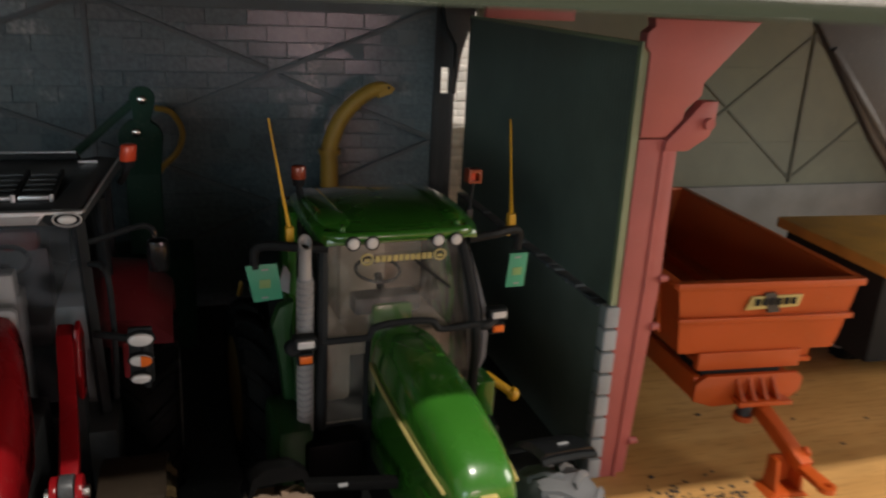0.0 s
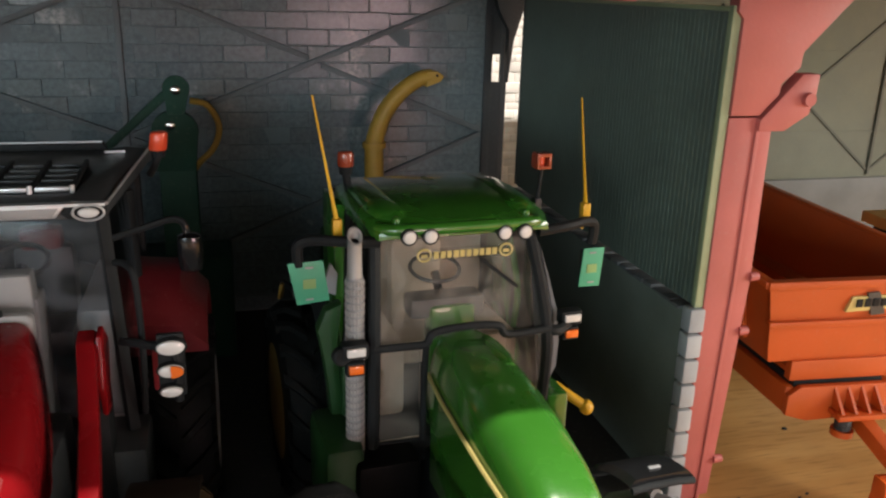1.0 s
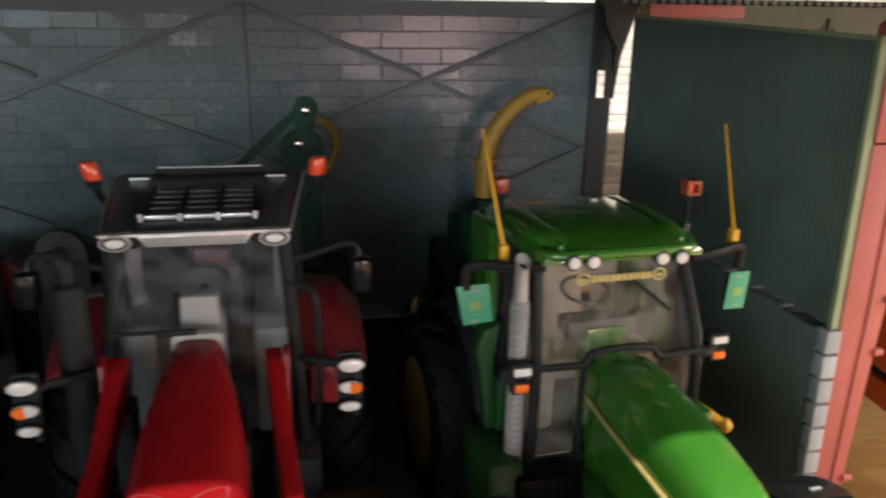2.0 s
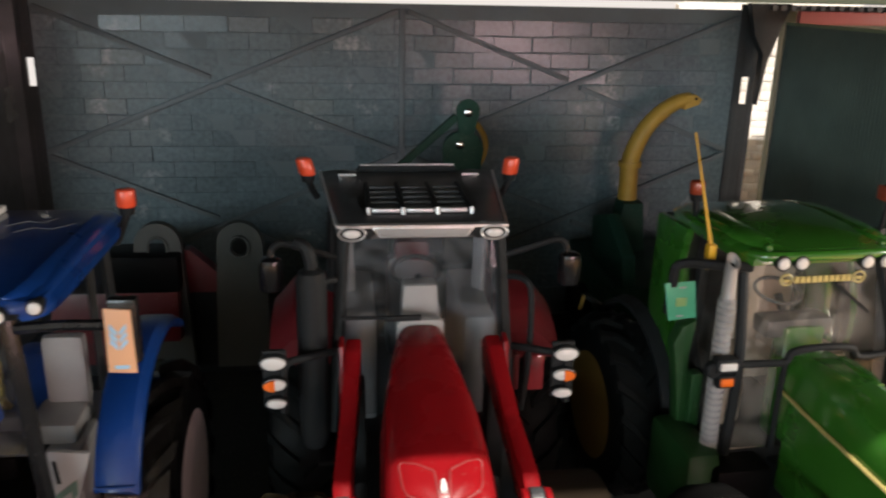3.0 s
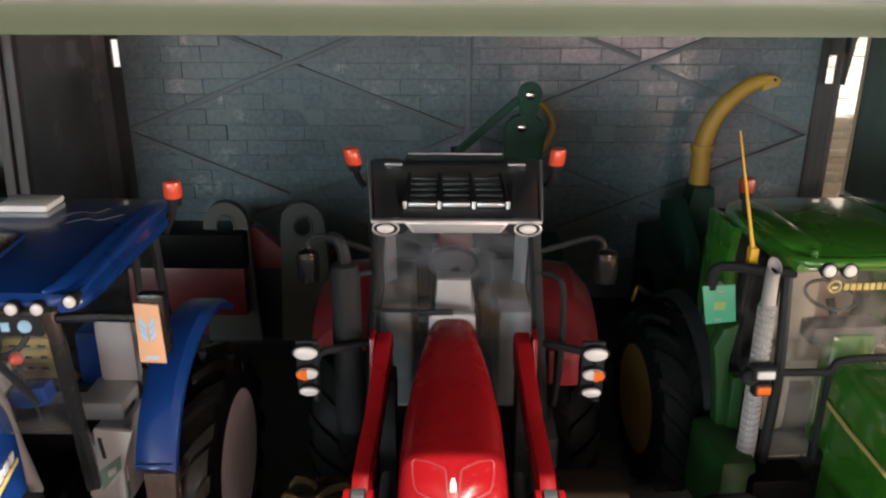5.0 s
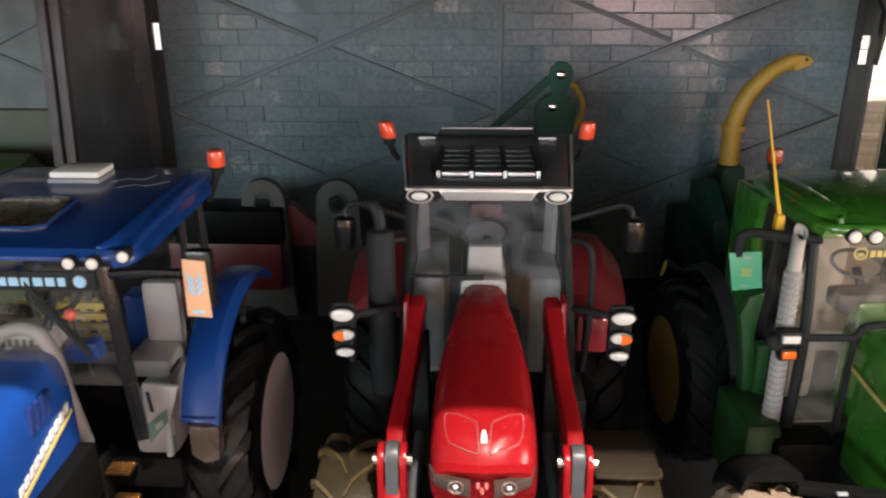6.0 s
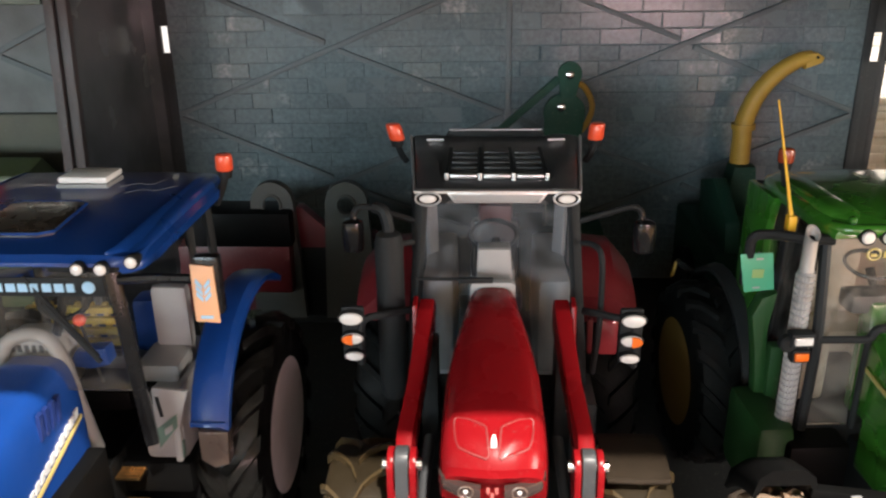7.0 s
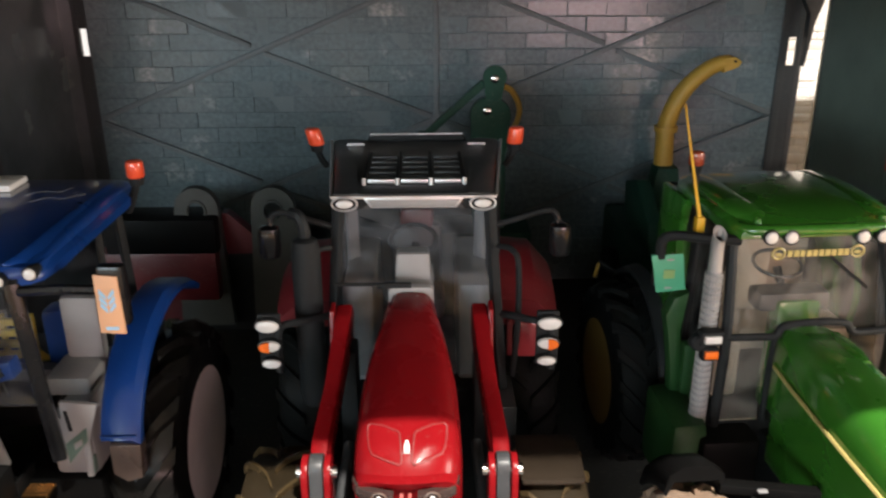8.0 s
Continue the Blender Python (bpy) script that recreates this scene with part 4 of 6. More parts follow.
    part("cowl", prism(B(), ((-0.19, 2.60), (0.15, 2.60), (0.13, 2.92), (-0.17, 2.92)), "y", 0.58, 0.80, 0.03), "lgrey", t)
    sw = part("steering_wheel", tube(B(), [(0.22 * math.cos(a) - 0.02, 1.02 + 0.17 * math.sin(a), 2.90 + 0.09 * math.sin(a)) for a in [2 * math.pi * k / 24 for k in range(25)]], 0.025, 6), "black", t)
    part("steering_column", cyl(B(), (0, 0.8, 2.6), (0, 1.03, 2.86), 0.04, n=8), "black", sw)
    seat = part("seat", box(B(), -0.28, 0.28, 1.3, 1.85, 1.9, 2.15, 0.08), "grey", t)
    part("seat_back", box(B(), -0.26, 0.26, 1.75, 1.95, 2.1, 2.80, 0.09), "grey", seat)
    part("headrest", box(B(), -0.18, 0.18, 1.70, 1.9, 2.76, 2.98, 0.07), "maroon", seat, "dark red headrest")
    for s in (-1, 1):
        part("side_console", box(B(), s * 0.70 - (0.30 if s > 0 else 0), s * 0.70 + (0 if s > 0 else 0.30), 0.72, 2.1, 1.5, 2.55, 0.06), "mgrey", t)
        part("inner_pillar", bar(B(), (s * 0.64, 1.48, 2.5), (s * 0.66, 1.46, 3.36), 0.06, 0.13, 0.015), "mgrey", t, "pale grey inner cab pillar")
    # roof
    def rx(y):
        return 0.727 + (y - 0.62) * 0.105

    rings = []
    for y, z in ((0.60, 3.45), (0.75, 3.47), (1.5, 3.49), (2.35, 3.52), (2.50, 3.50)):
        w = rx(y)
        rings.append([(-w, y, z - 0.10), (-w, y, z - 0.01), (-w + 0.05, y, z + 0.03), (-w + 0.24, y, z + 0.045), (-0.52, y, z + 0.02), (0.52, y, z + 0.02), (w - 0.24, y, z + 0.045), (w - 0.05, y, z + 0.03), (w, y, z - 0.01), (w, y, z - 0.10)])
    roof_r = part("cab_roof", loft(B(), rings), "grey", t, "black cab roof with silver trim")
    part("rear_spoiler", prism(B(), ((-0.56, 3.50), (0.56, 3.50), (0.50, 3.61), (-0.50, 3.61)), "y", 2.42, 2.50, 0.02), "black", roof_r)
    part("spoiler_edge", box(B(), -0.50, 0.50, 2.41, 2.43, 3.606, 3.618), "silver", roof_r)
    for s in (-1, 1):
        part("corner_line", box(B(), s * 0.64 - 0.09, s * 0.64 + 0.09, 2.14, 2.17, 3.555, 3.575), "silver", roof_r)
        part("gutter", tube(B(), [(s * 0.735, 0.62, 3.46), (s * 0.825, 1.5, 3.505), (s * 0.918, 2.4, 3.545)], 0.014, 6), "silver", roof_r)
        beacon(roof_r, s * 1.03, 2.02, 3.55, 0.082, 0.17, "beacon", (s * 0.94, 2.05, 3.36), -0.25 if s < 0 else 0.12)
    gl = part("roof_grille", box(B(), -0.46, 0.46, 0.86, 1.85, 3.47, 3.50), "black", roof_r)
    for k in range(4):
        part("grille_divider", bar(B(), (-0.46 + k * 0.307, 0.86, 3.50), (-0.46 + k * 0.300, 1.82, 3.54), 0.035, 0.06, 0.01), "black", gl)
    for k in range(3):
        for j in range(5):
            y0 = 0.98 + j * 0.165
            part("slat", box(B(), -0.43 + k * 0.307, -0.18 + k * 0.307, y0, y0 + 0.085, 3.505 + j * 0.007, 3.53 + j * 0.007, 0.008), "grey", gl)
        part("silver_bar", box(B(), -0.43 + k * 0.307, -0.18 + k * 0.307, 0.88, 0.93, 3.50, 3.535, 0.01), "silver", gl)
    for k in range(4):
        part("silver_stud", cyl(B(), (-0.46 + k * 0.307, 0.86, 3.48), (-0.46 + k * 0.307, 0.87, 3.555), 0.02, n=8), "silver", gl)
    vis = part("visor", loft(B(), [[(-0.735, 0.60, 3.465), (0.735, 0.60, 3.465), (0.735, 0.60, 3.487), (-0.735, 0.60, 3.487)], [(-0.735, 0.54, 3.46), (0.735, 0.54, 3.46), (0.735, 0.54, 3.482), (-0.735, 0.54, 3.482)]]), "silver", roof_r, "silver roof visor")
    part("visor_panel", prism(B(), ((-0.38, 3.375), (0.38, 3.375), (0.45, 3.47), (-0.45, 3.47)), "y", 0.53, 0.60, 0.012), "silver", vis)
    part("visor_rim", prism(B(), ((-0.36, 3.39), (0.36, 3.39), (0.41, 3.455), (-0.41, 3.455)), "y", 0.518, 0.535, 0.004), "lgrey", vis)
    for s in (-1, 1):
        part("lamp_pod", prism(B(), ((s * 0.46, 3.468), (s * 0.73, 3.468), (s * 0.73, 3.355), (s * 0.46, 3.355), (s * 0.41, 3.40)), "y", 0.56, 0.66, 0.012), "black", vis)
        oval_lamp(vis, s * 0.612, 0.55, 3.412, 0.078, 0.040)
        part("lamp_rim", tube(B(), circle((s * 0.612, 0.54, 3.412), (1, 0, 0), (0, 0, 1), 0.112, 24, 0.062) + [Vector((s * 0.612 + 0.112, 0.54, 3.412))], 0.010, 6), "silver", vis, "silver rim round the lamp")
    # loader
    for s in (-1, 1):
        ab = B()
        prism(ab, ((0.42, 2.46), (0.20, 2.60), (0.05, 2.56), (-0.45, 2.18), (-0.95, 1.98), (-1.22, 1.80), (-1.20, 1.62), (-1.02, 1.66), (-0.50, 1.90), (0.02, 2.20), (0.28, 2.24)), "x", s * 0.70 - 0.065, s * 0.70 + 0.065, 0.022)
        for v in ab.verts:
            v.co.x -= s * 0.11 * min(1.0, max(0.0, (v.co.y + 0.9) / 1.0))
        arm = part("loader_arm", ab, "red", t, "scarlet loader arm")
        part("arm_cheek", prism(B(), ((0.40, 2.44), (0.22, 2.62), (0.06, 2.60), (-0.02, 2.20), (0.05, 1.95), (0.24, 1.92)), "x", s * 0.60 + (0.065 if s > 0 else -0.11), s * 0.60 + (0.11 if s > 0 else -0.065), 0.02), "red", arm)
        arm.location.x = -0.025 * K
        part("mast", box(B(), s * 0.60 - 0.08, s * 0.60 + 0.08, 0.05, 0.35, 0.9, 2.2, 0.03), "black", t)
        for d in (-0.105, 0.065):
            part("clevis", prism(B(), [(-1.16 + 0.13 * math.cos(a), 1.84 + 0.13 * math.sin(a)) for a in [math.pi * k / 10 for k in range(11)]] + [(-1.30, 1.40), (-1.06, 1.38)], "x", s * 0.70 + d - 0.005, s * 0.70 + d + 0.045, 0.012), "red", arm)
        part("pin", cyl(B(), (s * 0.70 - 0.15, -1.16, 1.84), (s * 0.70 + 0.15, -1.16, 1.84), 0.05, n=14), "chrome", arm, "bright steel pivot pin")
        part("tilt_link", prism(B(), [(-1.16 + 0.10 * math.cos(a), 1.90 + 0.08 * math.sin(a)) for a in [math.pi * k / 8 for k in range(9)]] + [(-1.38, 0.75), (-1.20, 0.72)], "x", s * 0.70 - 0.05, s * 0.70 + 0.05, 0.012), "grey", arm, "grey steel tilt link")
        part("tilt_ram", cyl(B(), (s * 0.55, -0.3, 1.5), (s * 0.60, -1.2, 1.2), 0.05, n=10), "grey", arm)
        part("lower_arm", bar(B(), (s * 0.70, -1.15, 1.6), (s * 0.70, -1.9, 0.5), 0.13, 0.24, 0.02), "red", arm)
    part("cross_tube", cyl(B(), (-0.70, -1.75, 0.62), (0.70, -1.75, 0.62), 0.09), "red", t)
    # exhaust canister, mirrors
    ex = part("exhaust_canister", loft(B(), [circle((-0.96, 0.40, z), (1, 0, 0), (0, 1, 0), r, 18) for z, r in ((1.5, 0.10), (1.62, 0.13), (3.05, 0.13), (3.13, 0.11), (3.16, 0.06))]), "black", t, "dark grey exhaust canister")
    part("exhaust_pipe", tube(B(), curve_pts(((-0.96, 0.40, 3.1), (-0.96, 0.40, 3.22), (-1.0, 0.42, 3.34), (-1.08, 0.46, 3.36)), 5), 0.055), "black", ex)
    for s in (-1, 1):
        ar = part("mirror_arm", tube(B(), curve_pts(((s * 0.72, 0.66, 3.16), (s * 0.98, 0.66, 3.24), (s * 1.19, 0.66, 3.30), (s * 1.28, 0.66, 3.27), (s * 1.31, 0.66, 3.18)), 5), 0.028), "black", t)
        part("mirror_pin", cyl(B(), (s * 1.305, 0.655, 3.15), (s * 1.30, 0.655, 3.25), 0.022, n=10), "foot", ar, "worn steel mirror pin")
        mx = s * (1.31 if s < 0 else 1.325)
        part("mirror_shell", loft(B(), [[(mx + w * math.copysign(abs(math.cos(a)) ** 0.6, math.cos(a)), 0.62 + (0.10 if math.sin(a) > 0 else 0.085) * (w / 0.10) * math.copysign(abs(math.sin(a)) ** 0.8, math.sin(a)), 3.045 + h) for a in [2 * math.pi * j / 20 for j in range(20)]] for h, w in ((-0.165, 0.055), (-0.145, 0.088), (-0.08, 0.098), (0.07, 0.10), (0.125, 0.09), (0.145, 0.05))]), "jet", ar, "glossy black rounded mirror housing")
        part("mirror_glass", box(B(), s * 1.32 - 0.06, s * 1.32 + 0.06, 0.722, 0.73, 2.95, 3.14), "chrome", ar)
    # outer block in the paler red that stands for light falling on it
    part("fender_step", box(B(), 0.96, 1.15, 0.60, 0.70, 1.84, 2.20, 0.03), "red_lit", t, "glossy red block below the fender, coloured paler for the rosy light on it")
    part("fender_step", box(B(), 0.86, 0.915, 0.62, 0.70, 1.84, 2.20, 0.02), "maroon", t)
    part("step_left", box(B(), -0.95, -0.75, 0.5, 0.85, 1.2, 1.25, 0.01), "black", t)
    part("battery_box", box(B(), 0.55, 0.92, 0.1, 0.7, 1.0, 1.6, 0.04), "grey", t)
    return t


red_tractor()


# ---- green tractor ----
def green_tractor():
    t = thing("tractor", "green toy tractor with yellow aerials and silver exhaust", "tractor", 3.50, 0, 0, 4.0, "toy tractors")
    secs = ((0.10, 0.29, 2.40), (-0.10, 0.315, 2.43), (-0.45, 0.335, 2.42), (-0.90, 0.34, 2.38), (-1.30, 0.33, 2.32), (-1.65, 0.31, 2.24), (-1.86, 0.285, 2.16), (-1.97, 0.26, 2.07), (-2.02, 0.235, 1.97))
    hood = part("bonnet", loft(B(), [arch_ring(y, 0.02, hw, 1.62 + 0.03 * max(0, -y - 1.8), z, 3.5, 30) for y, hw, z in secs]), "green", t, "glossy green bonnet")
    part("bonnet_scoop", loft(B(), [arch_ring(y, 0.14, 0.09 * k, z - 0.06, z + 0.012, 2.6, 12) for y, z, k in ((-0.12, 2.425, 0.6), (-0.25, 2.43, 0.9), (-0.45, 2.42, 1.0), (-0.6, 2.40, 0.7))]), "green", hood)
    for s in (-1, 1):
        part("side_stripe", tube(B(), [(s * (0.335 * f + 0.012) + 0.02, y, z) for y, z, f in ((0.05, 2.06, 0.88), (-0.4, 2.05, 1.0), (-0.9, 2.02, 1.015), (-1.3, 1.98, 0.985), (-1.65, 1.94, 0.925), (-1.86, 1.91, 0.86))], 0.018, 6), "mark_yellow", hood, "yellow stripe along the bonnet side")
    part("front_badge", box(B(), -0.06, 0.08, -2.06, -1.99, 1.84, 1.95, 0.02), "mark_yellow", hood)
    part("front_grille", box(B(), -0.24, 0.28, -2.0, -1.4, 1.05, 1.72, 0.05), "black", t)
    for s in (-1, 1):
        part("headlight", box(B(), 0.02 + s * 0.15 - 0.08, 0.02 + s * 0.15 + 0.08, -2.04, -1.97, 1.70, 1.82, 0.02), "lens", t)
        part("side_panel", box(B(), 0.02 + s * 0.30 - 0.03, 0.02 + s * 0.30 + 0.03, -1.7, -0.1, 1.15, 1.72, 0.03), "green", t)
    part("chassis", box(B(), -0.28, 0.32, -1.9, 2.0, 0.65, 1.35, 0.05), "black", t)
    part("side_tank", box(B(), -1.18, -0.84, -0.10, 0.70, 0.75, 1.55, 0.10), "green_shaded", t)
    # drawn wide and near-black to swallow a patch of low lamp light
    part("cab_step_box", box(B(), -0.93, -0.40, -0.2, 0.6, 0.7, 1.42, 0.05), "arch_black", t)
    part("steps", box(B(), 0.6, 1.0, -0.2, 0.6, 0.6, 1.35, 0.05), "black", t)
    part("front_axle", cyl(B(), (-0.9, -1.45, 0.74), (1.0, -1.45, 0.74), 0.13), "black", t)
    part("rear_axle", cyl(B(), (-0.9, 1.95, 1.0), (1.0, 1.95, 1.0), 0.2), "black", t)
    for s in (-1, 1):
        fx = 1.04 if s > 0 else -1.32
        fy = -1.45 if s > 0 else -1.10
        wheel(t, fx, fy, 0.76, 0.76, 0.52, s, "yellow_dull", "rubber_grey" if s > 0 else "rubber_tan", 0.58, 16)
        wheel(t, 0.02 + s * 1.06, 1.92, 1.0, 1.0, 0.54, s, "rim_ochre", "rubber", 0.60, 18)
        if s > 0:
            mg = part("front_mudguard", loft(B(), [[(fx + dx, -1.45 + r * math.sin(a), 0.87 + r * math.cos(a)) for dx, r in ((-0.27, 0.86), (-0.22, 0.91), (0.22, 0.91), (0.27, 0.86), (0.25, 0.84), (-0.25, 0.84))] for a in [math.radians(2 + 6 * k) for k in range(9)]]), "jet", t, "black front mudguard")
            part("front_lip", tube(B(), [(fx + dx, -1.44, 1.735 - 0.03 * abs(dx) / 0.26) for dx in (-0.26, -0.12, 0.12, 0.26)], 0.028, 8), "black", mg)
            part("mudguard_clip", box(B(), fx - 0.05, fx + 0.05, -1.32, -1.29, 1.77, 1.785, 0.006), "mgrey", mg)
        else:
            mg = part("front_mudguard", loft(B(), [[(fx + q * w, fy + r * math.sin(a), 0.905 + r * math.cos(a) - d) for q, d, r in ((-1, 0.22, 0.86), (-0.85, 0.08, 0.88), (-0.45, 0.015, 0.89), (0.45, 0.015, 0.89), (0.85, 0.08, 0.88), (1, 0.22, 0.86), (0.92, 0.22, 0.83), (0.7, 0.09, 0.83), (-0.7, 0.09, 0.83), (-0.92, 0.22, 0.83))] for a, w in [(math.radians(8 + 6 * k), 0.255) for k in range(8)]]), "arch_black", t, "black rounded front mudguard", 75)
            part("mudguard_clip", box(B(), fx + 0.44, fx + 0.52, -1.12, -1.08, 1.59, 1.61, 0.01), "mgrey", mg)
            part("mudguard_stay", bar(B(), (fx + 0.2, -0.95, 1.56), (fx + 0.95, -1.1, 1.54), 0.10, 0.08, 0.012), "arch_black", mg)
        fb = B()
        rings = []
        for a in [math.radians(d) for d in range(205, 118, -8)]:
            y, z = 1.85 + 1.12 * math.cos(a), 1.08 + 1.16 * math.sin(a)
            yo, zo = 1.85 + 1.05 * math.cos(a), 1.06 + 1.09 * math.sin(a)
            rings.append([(0.02 + s * 0.72, y, z + 0.16 * max(0, math.sin(a))), (0.02 + s * 0.80, y, z + 0.16 * max(0, math.sin(a))), (0.02 + s * 0.86, y, z + 0.08 * max(0, math.sin(a))), (0.02 + s * 0.86, yo, zo), (0.02 + s * 0.72, yo, zo)])
        loft(fb, rings)
        fd = part("rear_fender", fb, "green", t, "green rear fender")
        if s < 0:
            # fender front and skirt take the darker green: shade put into the colour
            part("fender_front", prism(B(), ((-1.12, 2.34), (-1.05, 2.52), (-0.90, 2.58), (-0.95, 2.2), (-0.89, 1.5), (-1.00, 1.44), (-1.03, 1.8), (-1.08, 2.15)), "y", 0.50, 0.66, 0.04), "green_shaded", fd)
        part("fender_flare", loft(B(), [[(0.02 + s * x, 1.85 + r * math.cos(a), 1.07 + r * 1.03 * math.sin(a)) for x, r in ((0.863, 1.14), (1.0, 1.10), (1.0, 1.06), (0.863, 1.06))] for a in [math.radians(d) for d in range(200, 20, -12)]]), "black", fd, "black fender flare")
        part("fender_skirt", box(B(), 0.02 + s * 0.88 - 0.06, 0.02 + s * 0.88 + 0.06, 0.46, 0.6, 1.35, 2.05, 0.03), "green_shaded", fd)
    # cab frame
    part("cab_floor", box(B(), -0.74, 0.80, 0.1, 1.7, 1.2, 1.45, 0.04), "black", t)
    W0, W1 = -0.75, 0.76
    for x0, x1 in ((W0, -0.70), (W1, 0.62)):
        part("front_pillar", tube(B(), curve_pts(((x0, 0.06, 1.45), (x0 * 1.0, 0.02, 2.35), (x1, 0.24, 3.26)), 5), 0.05, 8), "black", t)
        part("rear_pillar", bar(B(), (x0, 1.62, 1.5), (x0, 1.55, 3.3), 0.07, 0.09, 0.015), "black", t)
        s = 1 if x0 > 0 else -1
        part("mid_pillar", bar(B(), (x0 + s * 0.06, 0.85, 1.5), (x0 + s * 0.02, 0.8, 3.3), 0.06, 0.06, 0.012), "black", t)
        pane("door_glass", ((x0 + s * 0.03, 0.15, 1.5), (x0 + s * 0.05, 1.55, 1.5), (x0 + s * 0.02, 1.5, 3.26), (x1 + s * 0.02, 0.30, 3.26)), t, "glass_milky")
    for s in (-1, 1):
        part("rear_quarter", prism(B(), ((0.98, 3.30), (1.62, 3.30), (1.66, 2.30), (1.30, 1.60), (0.78, 1.50), (0.74, 1.75), (1.06, 2.35), (1.10, 2.9)), "x", s * 0.82 + 0.01 - 0.04, s * 0.82 + 0.01 + 0.04, 0.02), "green", t, "green rear quarter of the cab")
    part("cross_bar", tube(B(), curve_pts(((-0.76, 0.0, 2.36), (-0.5, -0.03, 2.37), (-0.34, -0.04, 2.38), (-0.27, -0.04, 2.47), (0.02, -0.05, 2.50), (0.28, -0.04, 2.47), (0.38, -0.04, 2.38), (0.78, 0.0, 2.38)), 5), 0.035, 8), "black", t)
    part("scuttle_post", tube(B(), curve_pts(((-0.33, -0.03, 2.40), (-0.345, -0.03, 2.1), (-0.34, -0.02, 1.5)), 4), 0.028, 8), "black", t)
    pane("windscreen", ((-0.72, 0.05, 2.38), (0.74, 0.05, 2.38), (0.62, 0.27, 3.25), (-0.66, 0.27, 3.25)), t, "glass_milky")
    pane("lower_pane", ((-0.72, 0.05, 1.5), (-0.36, 0.05, 1.5), (-0.36, 0.05, 2.33), (-0.72, 0.05, 2.33)), t, "glass_milky")
    pane("lower_pane", ((0.40, 0.05, 1.5), (0.73, 0.05, 1.5), (0.73, 0.05, 2.33), (0.40, 0.05, 2.33)), t, "glass_milky")
    pane("rear_window", ((-0.72, 1.6, 1.6), (0.74, 1.6, 1.6), (0.74, 1.55, 3.25), (-0.72, 1.55, 3.25)), t, "glass_milky")
    r7 = random.Random(7)
    band = part("name_band", box(B(), -0.235, 0.345, 0.186, 0.192, 3.00, 3.10), "glass", t, "clear strip with pale gold bars")
    bar_row(band, "mark_yellow", -0.225, 3.018, 0.565, 0.058, 10, r7, 0.0, 0.186)
    for xx in (-0.300, 0.412):
        bm = B()
        tube(bm, [(xx + 0.055 * math.cos(a), 0.182, 3.05 + 0.05 * math.sin(a)) for a in [2 * math.pi * k / 16 for k in range(17)]], 0.010, 6)
        box(bm, xx - 0.025, xx + 0.025, 0.176, 0.19, 3.03, 3.055)
        part("round_mark", bm, "mark_yellow", band)
    wp = part("wiper", bar(B(), (0.16, 0.17, 3.02), (0.42, 0.12, 2.81), 0.018, 0.018), "black", t)
    part("wiper_blade", bar(B(), (0.18, 0.16, 3.0), (0.50, 0.10, 2.74), 0.018, 0.028), "black", wp)
    # inside
    part("dash_cowl", box(B(), -0.24, 0.16, 0.16, 0.36, 1.5, 2.60, 0.05), "green", t, "green dashboard cowl")
    part("dashboard", box(B(), -0.40, 0.26, 0.20, 0.46, 2.48, 2.66, 0.05), "grey", t)
    sw = part("steering_wheel", tube(B(), [(-0.06 + 0.22 * math.cos(a), 0.62 + 0.19 * math.sin(a), 2.78 + 0.06 * math.sin(a)) for a in [2 * math.pi * k / 24 for k in range(25)]], 0.018, 6), "grey", t)
    part("steering_column", cyl(B(), (-0.06, 0.4, 2.5), (-0.06, 0.62, 2.74), 0.04, n=8), "black", sw)
    seat = part("seat", box(B(), -0.30, 0.26, 0.85, 1.35, 1.75, 2.0, 0.08), "beige", t)
    part("seat_back", box(B(), -0.28, 0.24, 1.28, 1.48, 1.95, 2.85, 0.10), "beige", seat)
    part("inner_fender", box(B(), -0.70, -0.34, 0.5, 1.55, 1.45, 2.15, 0.08), "beige", t)
    part("inner_fender", box(B(), 0.32, 0.72, 0.5, 1.55, 1.45, 2.15, 0.08), "beige", t)
    part("rear_bulkhead", box(B(), -0.70, 0.72, 1.50, 1.58, 1.45, 2.35, 0.04), "beige", t)
    part("rear_lining", box(B(), 0.10, 0.70, 1.46, 1.50, 2.2, 3.2, 0.03), "beige", t, "beige lining of the cab's rear wall")
    part("rear_lining", box(B(), -0.62, -0.02, 1.46, 1.50, 2.3, 3.2, 0.03), "beige", t)
    part("centre_post", bar(B(), (0.04, 1.40, 2.0), (0.05, 1.40, 3.25), 0.07, 0.06, 0.012), "black", t)
    part("side_grab", tube(B(), curve_pts(((0.66, 0.5, 2.2), (0.69, 0.5, 2.5), (0.64, 0.52, 2.85), (0.58, 0.55, 3.1)), 4), 0.03, 8), "green", t, "green grab bar inside the door")
    # roof
    rings = []
    for y, hw, z0, z1 in ((0.04, 0.62, 3.25, 3.30), (0.08, 0.72, 3.23, 3.365), (0.25, 0.78, 3.24, 3.415), (0.55, 0.81, 3.26, 3.44), (1.0, 0.82, 3.28, 3.45), (1.4, 0.80, 3.28, 3.43), (1.6, 0.72, 3.28, 3.39), (1.67, 0.62, 3.30, 3.35)):
        rings.append(arch_ring(y, 0.015, hw, z0, z1, 3.4, 26))
    roof_g = part("cab_roof", loft(B(), rings), "green", t, "domed green cab roof")
